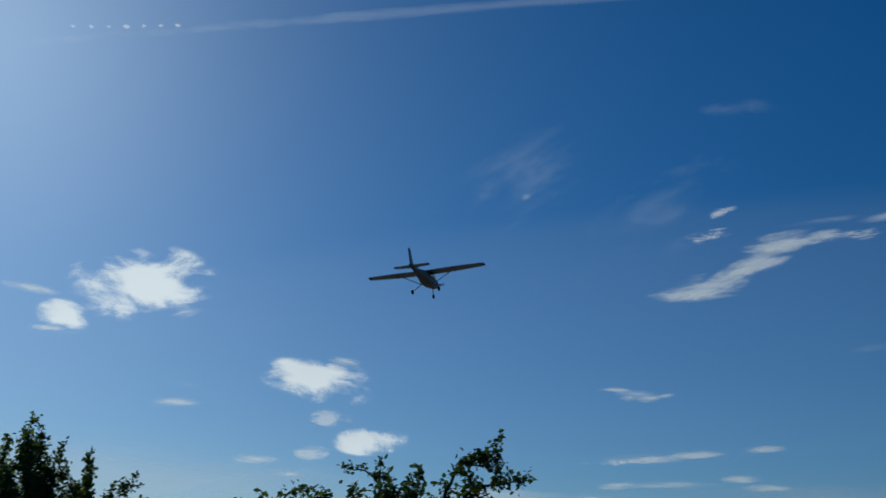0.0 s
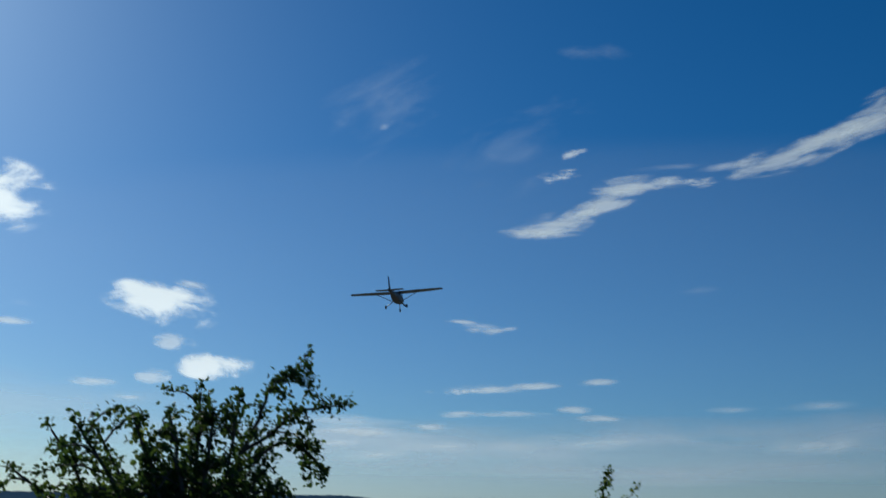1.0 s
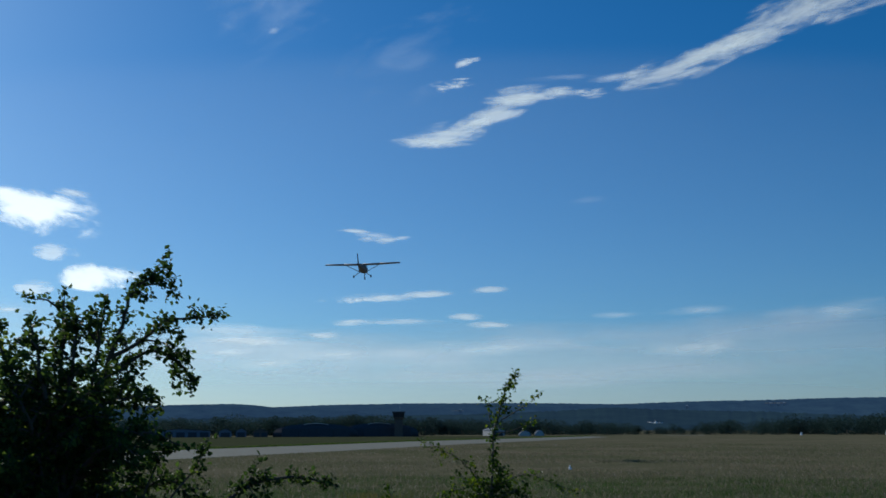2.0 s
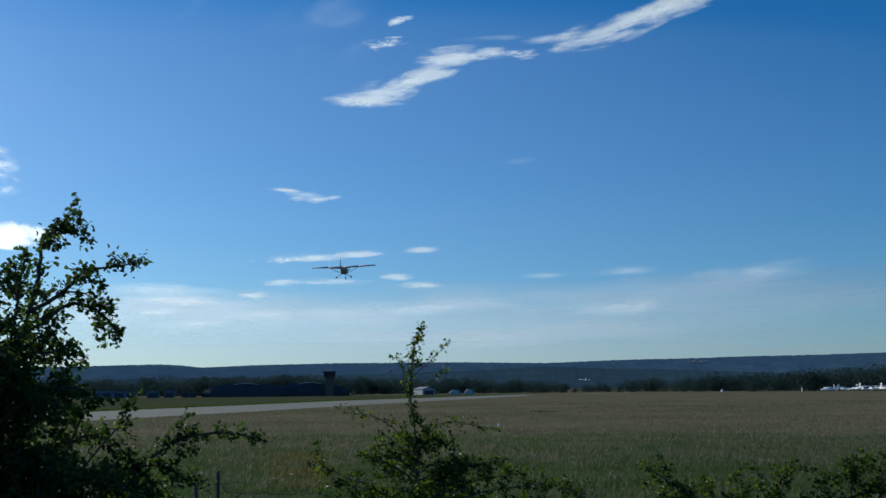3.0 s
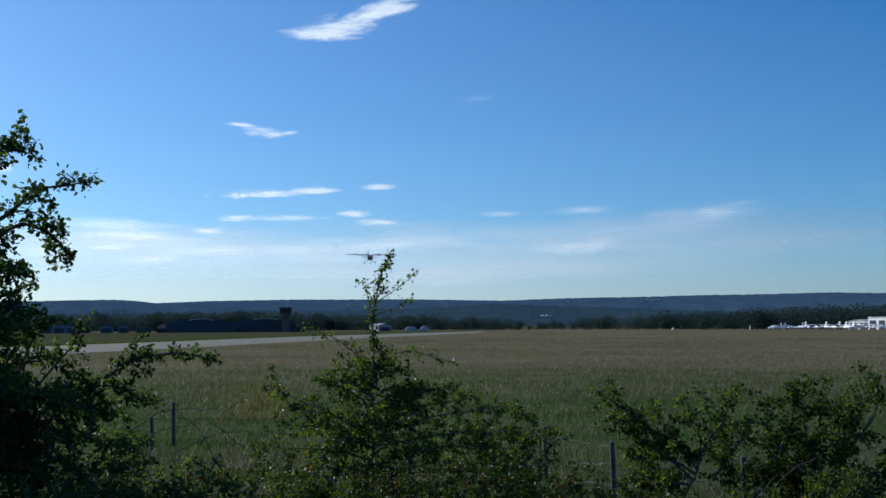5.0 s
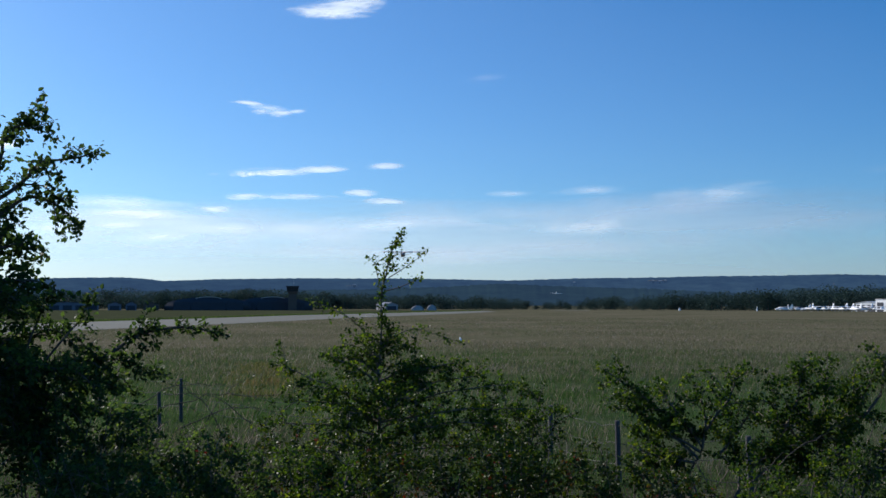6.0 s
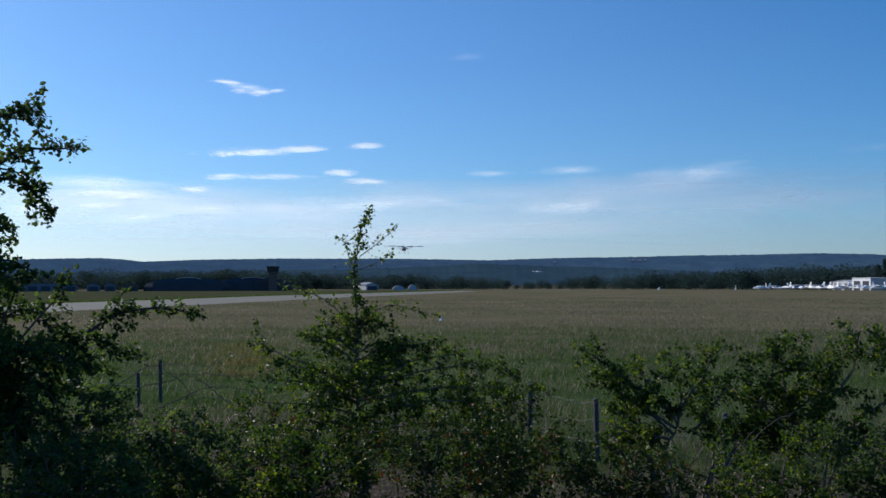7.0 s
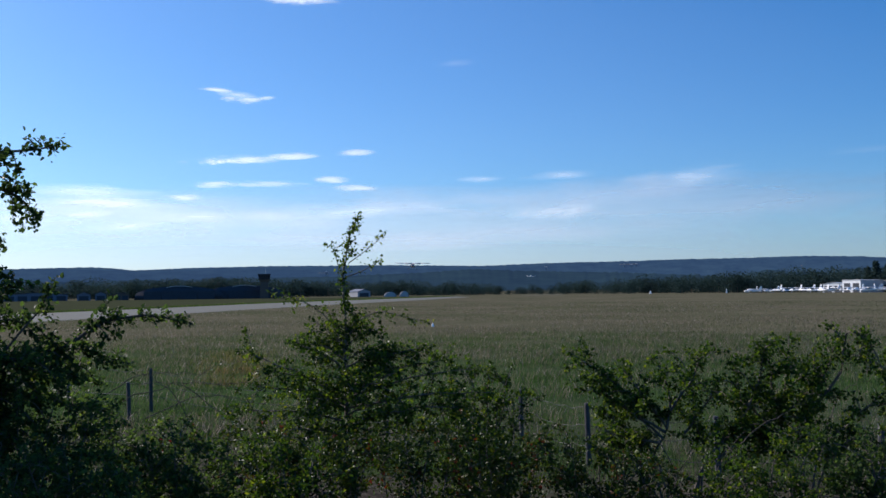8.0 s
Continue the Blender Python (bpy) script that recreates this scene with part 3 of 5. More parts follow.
for az, el, wide, high, mat, tilt, label in CLOUDS:
    cloud(az, el, wide, high, mat, label, tilt)
# added sheet, no cloud: only lifts brightness and red of the sky
cloud(6, 13.5, 66, 15, m_sky_lift, "added thin sheet that lightens the sky", 0, 4490, 1)
# haze drawn as a faintly glowing sheet, to turn the horizon pale blue
cloud(4, 1.6, 84, 4.4, m_haze, "pale blue haze low over the hills", 0, 4480, 1)
cloud(4, 3.7, 58, 4.2, m_veil, "pale veil of thin cloud over the horizon", 0, 4450, 1)
cloud(16, 4.2, 26, 3.0, m_veil, "pale veil of thin cloud over the horizon", -1, 4420, 1)
cloud(-14, 4.6, 30, 3.4, m_veil, "pale veil of thin cloud over the horizon", 1, 4400, 1)
cloud(44, 5.5, 30, 5.0, m_veil, "pale veil of thin cloud over the horizon", 0, 4430, 1)
cloud(14, 34.5, 53.6, 0.65, m_trail, "old white contrail spread by the wind", 0.5, 4100, 1, "contrail")
for k in range(7):
    cloud(47.9 - 1.05 * k, 30.1 + 0.22 * k, 0.35, 0.22, m_scrap, "tiny white tuft below the contrail", 0, 4050)


# ======== plants ========
class Growth:
    """Collects the wood and the leaves of a plant, then makes two meshes of them."""

    def __init__(self, seed, leaf=0.045):
        self.r = np.random.default_rng(seed)
        self.segs, self.spots, self.dirs, self.leaf = [], [], [], leaf

    def line(self, a, b, r0, r1, n=7, wob=0.06, arch=0.0):
        a, b = np.array(a, float), np.array(b, float)
        length = np.linalg.norm(b - a)
        pts = []
        off = np.zeros(3)
        for i in range(n + 1):
            u = i / n
            if 0 < i < n:
                off = off * 0.6 + self.r.normal(0, wob * length / n * 1.6, 3)
            else:
                off = off * (0.0 if i == 0 else 0.3)
            p = a + (b - a) * u + off
            p[2] += arch * length * 4 * u * (1 - u)
            pts.append(p)
        for i in range(n):
            self.segs.append((pts[i], pts[i + 1], r0 + (r1 - r0) * i / n, r0 + (r1 - r0) * (i + 1) / n))
        return pts

    def leaves(self, p, d, count, spread):
        for _ in range(count):
            self.spots.append(p + self.r.normal(0, spread, 3))
            v = d * 0.5 + self.r.normal(0, 0.7, 3)
            self.dirs.append(v / (np.linalg.norm(v) + 1e-6))

    def shoot(self, p, d, length, thick, per=0.035, count=3, spread=0.022):
        d = d / (np.linalg.norm(d) + 1e-6)
        pts = self.line(p, p + d * length, thick, thick * 0.35, 4, 0.12, 0.04)
        steps = max(2, int(length / per))
        for k in range(steps):
            u = (k + 0.5) / steps * (len(pts) - 1)
            i = min(int(u), len(pts) - 2)
            q = pts[i] + (pts[i + 1] - pts[i]) * (u - i)
            self.leaves(q, d, count, spread)
        return pts

    def path(self, pts, r0, r1, wob=0.05):
        """A bent stem through the given places."""
        pts = [np.array(p, float) for p in pts]
        out = []
        for k in range(len(pts) - 1):
            p0, p1, p2, p3 = pts[max(0, k - 1)], pts[k], pts[k + 1], pts[min(len(pts) - 1, k + 2)]
            for i in range(4):
                u = i / 4
                c = 0.5 * (2 * p1 + (p2 - p0) * u + (2 * p0 - 5 * p1 + 4 * p2 - p3) * u * u + (3 * p1 - p0 - 3 * p2 + p3) * u ** 3)
                out.append(c + (self.r.normal(0, wob * np.linalg.norm(p2 - p1) / 4, 3) if i + k else 0))
        out.append(pts[-1])
        n = len(out) - 1
        for i in range(n):
            self.segs.append((out[i], out[i + 1], r0 + (r1 - r0) * i / n, r0 + (r1 - r0) * (i + 1) / n))
        return out

    def clothe(self, pts, s0, every, ln, count, spread=0.02, droop=0.0, thick=0.0022, side=0.75, gap=0.0):
        """Short leafy spurs along a stem from its share s0 to its tip, in tufts with gaps between."""
        m = len(pts) - 1
        total = sum(np.linalg.norm(pts[i + 1] - pts[i]) for i in range(m)) * (1 - s0)
        n = max(2, int(total / every))
        skip = 0
        for k in range(n):
            if skip > 0:
                skip -= 1
                continue
            if self.r.random() < gap:
                skip = self.r.integers(1, 4)
            u = (s0 + (1 - s0) * (k + self.r.random()) / n) * m
            i = min(int(u), m - 1)
            way = pts[i + 1] - pts[i]
            way = way / (np.linalg.norm(way) + 1e-6)
            d = way * 0.45 + self.r.normal(0, side, 3) + np.array((0, 0, 0.12 - droop))
            self.shoot(pts[i] + (pts[i + 1] - pts[i]) * (u - i), d, ln * self.r.uniform(0.35, 1.2) * (1.15 - 0.5 * u / m), thick, 0.03, count, spread)
        self.shoot(pts[-1], pts[-1] - pts[-2], ln * 0.7, thick, 0.025, count, spread * 0.8)

    def spray(self, pts, r0, s0=0.25, every=0.045, ln=0.13, count=4, subs=3, sub=0.4, droop=0.15, side=0.7, gap=0.12, flat=0.45, s1=0.95):
        """A limb with leafy side branches."""
        stem = self.path(pts, r0, r0 * 0.28)
        m = len(stem) - 1
        self.clothe(stem, s0, every, ln, count, 0.02, 0.0, r0 * 0.1 + 0.0012, side, gap)
        for k in range(subs):
            u = (s0 + (s1 - s0) * (k + self.r.random()) / subs) * m
            i = min(int(u), m - 1)
            way = stem[i + 1] - stem[i]
            way = way / (np.linalg.norm(way) + 1e-6)
            d = self.r.normal(0, 1, 3)
            d -= way * d.dot(way)
            d[2] *= flat
            d = d / (np.linalg.norm(d) + 1e-6) * 0.8 + way * 0.6
            l2 = sub * self.r.uniform(0.5, 1.2) * (1.25 - 0.6 * u / m)
            a0 = stem[i]
            b0 = a0 + d * l2 * 0.55 + np.array((0, 0, 0.04 * l2))
            c0 = a0 + d * l2 + np.array((0, 0, -droop * l2))
            twig = self.path([a0, b0, c0], r0 * 0.38, r0 * 0.14, 0.08)
            self.clothe(twig, 0.15, every, ln * 0.9, count, 0.02, 0.0, r0 * 0.08 + 0.001, side, gap)

    def wood_mesh(self, name, mat, parent, origin):
        if not self.segs:
            return None
        o = np.array(origin)
        A = np.array([s[0] for s in self.segs]) - o
        B = np.array([s[1] for s in self.segs]) - o
        R0 = np.array([s[2] for s in self.segs])[:, None]
        R1 = np.array([s[3] for s in self.segs])[:, None]
        D = B - A
        D /= np.linalg.norm(D, axis=1, keepdims=True) + 1e-9
        ref = np.where(np.abs(D[:, 2:3]) > 0.9, np.array([[1.0, 0, 0]]), np.array([[0, 0, 1.0]]))
        U = np.cross(D, ref)
        U /= np.linalg.norm(U, axis=1, keepdims=True) + 1e-9
        V = np.cross(D, U)
        n = 5
        rings = []
        for P, RR in ((A, R0), (B, R1)):
            for k in range(n):
                c, s = math.cos(2 * math.pi * k / n), math.sin(2 * math.pi * k / n)
                rings.append(P + (U * c + V * s) * RR)
        verts = np.stack(rings, 1).reshape(-1, 3)
        foot = np.arange(len(self.segs)) * 2 * n
        head = foot + n
        for i in range(1, len(self.segs)):      # a segment that goes on from the last one shares its ring
            if self.segs[i][0] is self.segs[i - 1][1]:
                foot[i] = head[i - 1]
        faces = np.concatenate([np.stack([foot + k, foot + (k + 1) % n, head + (k + 1) % n, head + k], 1) for k in range(n)])
        used, faces = np.unique(faces, return_inverse=True)
        return arrays(name, verts[used].tolist(), faces.reshape(-1, 4).tolist(), mat, parent, True)

    def leaf_mesh(self, name, mat, parent, origin):
        P = np.array(self.spots) - np.array(origin)
        D = np.array(self.dirs)
        D[:, 2] -= 0.15
        D /= np.linalg.norm(D, axis=1, keepdims=True) + 1e-9
        N = self.r.normal(0, 0.55, P.shape) + np.array((0, 0, 0.75))
        S = np.cross(D, N)
        S /= np.linalg.norm(S, axis=1, keepdims=True) + 1e-9
        N = np.cross(S, D)
        L = (self.leaf * self.r.uniform(0.55, 1.35, len(P)))[:, None]
        W = L * self.r.uniform(0.30, 0.46, len(P))[:, None]
        b = P
        tip = P + D * L - N * L * 0.12
        l1 = P + D * L * 0.35 - S * W + N * L * 0.10
        l2 = P + D * L * 0.75 - S * W * 0.7 + N * L * 0.06
        r1 = P + D * L * 0.35 + S * W + N * L * 0.10
        r2 = P + D * L * 0.75 + S * W * 0.7 + N * L * 0.06
        verts = np.stack([b, tip, l1, l2, r1, r2], 1).reshape(-1, 3)
        k = np.arange(len(P))[:, None] * 6
        faces = np.concatenate([k + np.array([[0, 1, 3, 2]]), k + np.array([[0, 4, 5, 1]])])
        return arrays(name, verts.tolist(), faces.tolist(), mat, parent)


def ground_at(az, d):
    p = on_ground(az, d)
    return Vector((p.x, p.y, bank(p.x, p.y) - 0.05))


def left_tree():
    """The hawthorn beside the eye: open crown of leafy limbs with sky between them, long arms reaching over the field."""
    d = 7.0
    base = ground_at(29, d)
    t = thing("hawthorn_tree", base, "dark green hawthorn tree with long leafy limbs on the bank", "tree")
    g = Growth(11, 0.046)
    fork = at(28.5, -4.0, d)
    g.line(base, fork, 0.10, 0.075, 5, 0.05)
    b2 = fork + Vector((-0.3, 0.25, -0.15))
    g.line(base + Vector((-0.15, 0.1, 0)), b2, 0.08, 0.06, 5, 0.05)
    g.wood_mesh("trunk", m_bark, t, base)
    g = Growth(12, 0.037)
    # bearing and height of the middle and the tip of each upper limb
    upper = [((27.4, 3.4), (26.9, 8.0)), ((28.4, 3.8), (28.4, 7.4)), ((29.0, 4.4), (29.1, 8.3)), ((29.9, 3.8), (30.7, 7.0)), ((31.0, 3.0), (32.6, 6.6)), ((32.2, 2.2), (34.4, 5.9)), ((33.0, 2.6), (35.6, 6.3)),
             ((33.6, 1.4), (36.8, 5.8)), ((34.4, 0.8), (38.4, 3.6)), ((35.4, -0.8), (40.0, 1.4)), ((27.2, 3.0), (26.2, 6.2)), ((26.8, 1.4), (25.6, 3.6)), ((26.6, 0.2), (25.0, 1.5)), ((31.4, 1.6), (34.0, 2.4)), ((30.4, 1.6), (31.6, 3.8)), ((27.6, 1.4), (26.6, 5.0)),
             ((29.0, 0.0), (28.6, 3.0)), ((31.0, -0.6), (32.8, 1.6)), ((29.6, -1.0), (30.2, 1.8)), ((27.8, -1.0), (27.0, 1.4)), ((33.4, -1.2), (36.4, 1.8)), ((28.4, -0.6), (29.4, 4.8))]
    for i, (mid, tip) in enumerate(upper):
        dd = d + g.r.uniform(-0.45, 0.45)
        start = Vector(fork if i % 2 else b2)
        g.spray([start, start.lerp(at(*mid, dd), 0.55) + Vector((0, 0, 0.08)), at(*mid, dd), at(*tip, dd)], 0.026, 0.30, 0.036, 0.12, 5, 9, 0.42, 0.2, 0.7, 0.16, 0.4)
    # the shaded skirt of the crown
    skirt = [(40, -2), (37, -3), (34.5, -1.2), (33, -4), (30.5, -1.0), (29, -4.4), (27.4, -1.6), (26.6, -4.6), (26.0, -1.2), (25.0, -2.8), (23.8, -5.0), (22.4, -3.8), (21.0, -4.6), (23.0, -1.9), (21.4, -6.0), (19.8, -4.8), (18.6, -6.8), (24.8, -7.6), (22.6, -8.2), (20.4, -8.6)]
    for i, tip in enumerate(skirt):
        dd = d + g.r.uniform(-0.8, 0.3)
        start = Vector(fork if i % 2 else b2) + Vector((0, 0, -0.1 * (i % 3)))
        end = at(*tip, dd)
        g.spray([start, start.lerp(end, 0.5) + Vector((0, 0, 0.12)), end], 0.02, 0.22, 0.038, 0.13, 5, 8, 0.40, 0.3, 0.75, 0.14, 0.3)
    g.wood_mesh("branch", m_bark, t, base)
    g.leaf_mesh("crown", m_leaf_dark, t, base)

    def swinging(seed, pivot, lines, every=0.032, ln=0.09, count=5):
        w = None
        for i, (pts, r, s0, subs, sub) in enumerate(lines):
            g = Growth(seed + 100 * i, 0.036)
            g.spray([at(a0, e0, d) for a0, e0 in pts], r, s0, every, ln, count, subs, sub, 0.35, 0.6, 0.06, 0.6)
            b = g.wood_mesh("side_branch" if w else "limb", m_bark, w or t, pivot)
            w = w or b
            g.leaf_mesh("foliage", m_leaf_dark, w, pivot)
        w.location = pivot - base
        return w, pivot - base

    pv = at(26.6, 5.0, d)
    top = swinging(21, pv, [([(26.6, 5.0), (26.1, 7.0), (25.9, 9.0), (25.0, 9.9), (24.4, 11.1)], 0.018, 0.1, 5, 0.17), ([(25.6, 9.3), (24.6, 9.6), (23.8, 10.0)], 0.008, 0.1, 2, 0.15)])
    pv2 = at(26.4, 5.2, d)
    arm = swinging(22, pv2, [([(26.4, 5.2), (24.8, 6.3), (23.6, 7.5), (22.2, 7.7), (20.75, 8.05)], 0.017, 0.15, 6, 0.15), ([(24.6, 6.3), (23.6, 6.2), (23.0, 5.7)], 0.008, 0.2, 2, 0.18)])
    pv3 = at(26.0, 4.4, d)
    low = swinging(23, pv3, [([(26.0, 4.4), (24.5, 5.6), (23.3, 5.4), (22.4, 4.8), (21.9, 4.1)], 0.015, 0.15, 6, 0.15), ([(25.0, 3.4), (24.4, 3.1), (23.9, 2.5)], 0.010, 0.1, 3, 0.14)])
    pv4 = at(23.8, -4.0, 6.9)
    bough = swinging(24, pv4, [([(23.8, -4.0), (20.6, -3.4), (18.8, -2.2), (17.4, -1.7), (15.4, -1.6), (13.7, -2.05)], 0.018, 0.25, 7, 0.10), ([(19.0, -2.5), (18.4, -1.6), (18.1, -0.9)], 0.007, 0.3, 1, 0.12), ([(23.4, -3.4), (21.8, -1.4), (20.9, 0.3)], 0.010, 0.5, 2, 0.12), ([(24.4, -3.0), (23.6, -0.8), (23.2, 0.3)], 0.010, 0.3, 3, 0.14), ([(22.0, -3.7), (19.6, -3.4), (17.2, -4.2)], 0.010, 0.2, 4, 0.2)])
    return top, arm, low, bough


def far_left_tree():
    d = 11.0
    base = ground_at(45, d)
    t = thing("tree", base, "dark tall shrubby tree with upright shoots", "tree")
    g = Growth(31, 0.05)
    fork = base + Vector((0, 0, 0.6))
    g.line(base, fork, 0.12, 0.09, 4, 0.04)
    g.wood_mesh("trunk", m_bark, t, base)
    g = Growth(32, 0.042)
    for az, el, dd in [(47.7, 8.2, 11), (46.9, 8.4, 11.2), (48.6, 7.9, 11), (47.3, 7.2, 10.8), (46.0, 6.2, 10.8), (49.4, 7.0, 11.3), (48.2, 6.2, 10.7), (44.2, 6.8, 11), (44.7, 5.6, 11), (44.0, 5.0, 10.8), (42.9, 5.8, 11), (43.4, 4.8, 11), (47, 5.6, 10.5), (45.6, 4.0, 10.6), (50.5, 6.0, 11), (41.7, 3.0, 11), (43, 2, 10.6), (47, 2.5, 10.3), (51, 3, 10.8), (48.8, 4.4, 10.6), (46.4, 7.0, 11.3)]:
        tip = at(az, el, dd)
        g.spray([fork, fork.lerp(tip, 0.5) + Vector((0.1, 0, 0)), tip], 0.022, 0.3, 0.032, 0.15, 6, 11, 0.5, -0.6, 0.5, 0.06, 0.9)
    g.wood_mesh("branch", m_bark, t, base)
    g.leaf_mesh("crown", m_leaf_dark, t, base)


def bush(name, label, seed, az, d, tips, leaf=0.042, mat=None, ln=0.4, start=0.3, spots=1, rad=0.014, count=4, full=1.0):
    base = ground_at(az, d)
    t = thing(name, base, label, "bush")
    g = Growth(seed, leaf * 0.7)
    roots = [base + Vector((g.r.normal(0, 0.10), g.r.normal(0, 0.12), 0)) for _ in range(spots + 2)]
    for i, (ta, te, td) in enumerate(tips):
        root, tip = roots[i % len(roots)], at(ta, te, td)
        g.spray([root, root.lerp(tip, 0.55) + Vector((0, 0, 0.06)), tip], rad, start, 0.036, 0.12, count + 2, int(10 * full), ln * 1.05, 0.1, 0.7, 0.16, 0.5)
    g.wood_mesh("stem", m_twig, t, base)
    g.leaf_mesh("crown", mat or m_leaf, t, base)
    return t


def central_bush():
    d = 9.0
    base = ground_at(4.5, d)
    t = thing("hawthorn_bush", base, "bushy green hawthorn with a thin spire above its crown", "bush")
    g = Growth(41, 0.031)
    stem = at(4.6, -9.0, d)
    g.path([base, at(4.9, -13, d), stem, at(4.6, -4.0, d)], 0.035, 0.012)
    # where each branch leaves the stem, and where it ends
    tips = [(-3.6, 4.0, -2.6, 9), (-4.0, 5.4, -3.0, 9.1), (-4.4, 6.8, -3.4, 9), (-5.0, 7.6, -3.4, 8.9), (-6.4, 9.0, -5.0, 9), (-6.8, 10.6, -3.8, 9.1), (-7.0, 9.8, -5.8, 8.8), (-8.0, 11.5, -7.2, 8.7), (-9.0, 12.4, -9.0, 8.6),
            (-4.4, 2.6, -3.8, 9.1), (-4.8, 1.0, -4.0, 9), (-5.4, -0.3, -3.6, 9), (-6.0, -1.7, -4.4, 9.1), (-6.6, -3.0, -5.0, 9.0), (-7.2, -4.0, -6.4, 8.9), (-8.0, -2.6, -7.2, 8.8), (-9.0, -3.6, -8.8, 8.7),
            (-6.0, 4.8, -5.6, 8.4), (-6.6, 2.4, -5.8, 8.4), (-7.4, 6.8, -6.6, 8.4), (-8.4, 1.0, -7.4, 8.3), (-9.0, 8.4, -8.4, 8.3), (-9.4, 4.6, -8.2, 8.2), (-10.4, 2.2, -9.6, 8.2), (-10.4, 6.6, -10.0, 8.2), (-10.8, 0.0, -9.4, 8.3), (-11, 10.2, -10.2, 8.2), (-6.4, 3.4, -5.6, 9.7), (-7.4, 6.0, -6.4, 9.6), (-7.6, 0.6, -6.6, 9.6)]
    for e0, az, el, dd in tips:
        a0 = at(4.6 + 0.05 * (e0 + 4), e0, d)
        tip = at(az, el, dd)
        g.spray([a0, a0.lerp(tip, 0.5) + Vector((0, 0, 0.05)), tip], 0.012, 0.15, 0.038, 0.11, 5, 7, 0.30, 0.05, 0.7, 0.16, 0.6)
    g.wood_mesh("stem", m_twig, t, base)
    g.leaf_mesh("crown", m_leaf, t, base)
    pv = at(4.6, -4.0, d)
    g = Growth(42, 0.030)
    g.spray([pv, at(4.5, -2.0, d), at(4.6, 0.2, d), at(4.3, 2.0, d), at(4.0, 3.2, d), at(3.5, 4.1, d)], 0.013, 0.04, 0.019, 0.075, 4, 5, 0.10, 0.0, 0.6, 0.06)
    for pts, subs in [([(4.2, 1.4), (3.0, 2.2), (2.1, 3.0)], 0), ([(4.35, 0.6), (3.2, 1.0), (2.4, 1.5)], 0), ([(4.5, 0.2), (4.9, 1.6), (5.0, 2.4)], 1), ([(4.6, -3.0), (5.8, -1.6), (6.9, -0.8), (8.8, -0.2)], 3), ([(4.5, -2.6), (3.6, -2.0), (2.4, -1.6), (1.2, -1.9), (-0.3, -2.3)], 4), ([(4.6, -3.4), (5.6, -2.6), (6.4, -1.9)], 3), ([(4.6, -4.0), (4.5, -2.6), (4.55, -1.0)], 8), ([(4.6, -3.8), (3.8, -2.9), (3.0, -2.6)], 3)]:
        g.spray([at(a0, e0, d) for a0, e0 in pts], 0.006, 0.3, 0.034, 0.06, 3, subs, 0.14, 0.1, 0.6, 0.12)
    w = g.wood_mesh("spire", m_twig, t, pv)
    g.leaf_mesh("foliage", m_leaf, w, pv)
    w.location = pv - base
    return w, pv - base


def limbed_bush(name, label, seed, az, d, limbs, mat, leaf=0.031, rad=0.014):
    """A bush of long bare-footed limbs, each led through its own places and leafy from its share s0 on."""
    base = ground_at(az, d)
    t = thing(name, base, label, "bush")
    g = Growth(seed, leaf)
    for pts, s0, subs, sub in limbs:
        shift = g.r.uniform(-0.35, 0.35)
        foot = [base + Vector((g.r.normal(0, 0.06), g.r.normal(0, 0.06), 0))] if pts[0][1] < -9.5 else []
        way = foot + [at(a0, e0, d + shift * k / len(pts)) for k, (a0, e0) in enumerate(pts)]
        g.spray(way, rad, s0, 0.036, 0.12, 5, subs, sub, 0.12, 0.7, 0.14, 0.5)
    g.wood_mesh("stem", m_twig, t, base)
    g.leaf_mesh("crown", mat, t, base)
    return t


# ======== the aircraft ========
def oval(y, w, up, down, zc=0.0, n=16, square=2.6):
    pts = []
    for k in range(n):
        a0 = 2 * math.pi * k / n
        c, s = math.cos(a0), math.sin(a0)
        x = abs(c) ** (2 / square) * (1 if c >= 0 else -1) * w
        z = abs(s) ** (2 / square) * (1 if s >= 0 else -1) * (up if s >= 0 else down) + zc
        pts.append((x, y, z))
    return pts


def wing_skin(bm, x0, x1, c0, c1, y0, y1, z0, z1, thick):
    """A lifting surface from x0 to x1; c: chord, y: leading edge, z: height, at its two ends."""
    prof = [(0, 0), (0.04, 0.45), (0.15, 0.8), (0.35, 1.0), (0.65, 0.62), (1.0, 0.04), (1.0, -0.04), (0.6, -0.22), (0.3, -0.35), (0.1, -0.36), (0.03, -0.25)]
    rings = []
    for x, c, y, z in ((x0, c0, y0, z0), (x1, c1, y1, z1)):
        rings.append([(x, y - u * c, z + v * thick * c) for u, v in prof])
    loft(bm, rings)


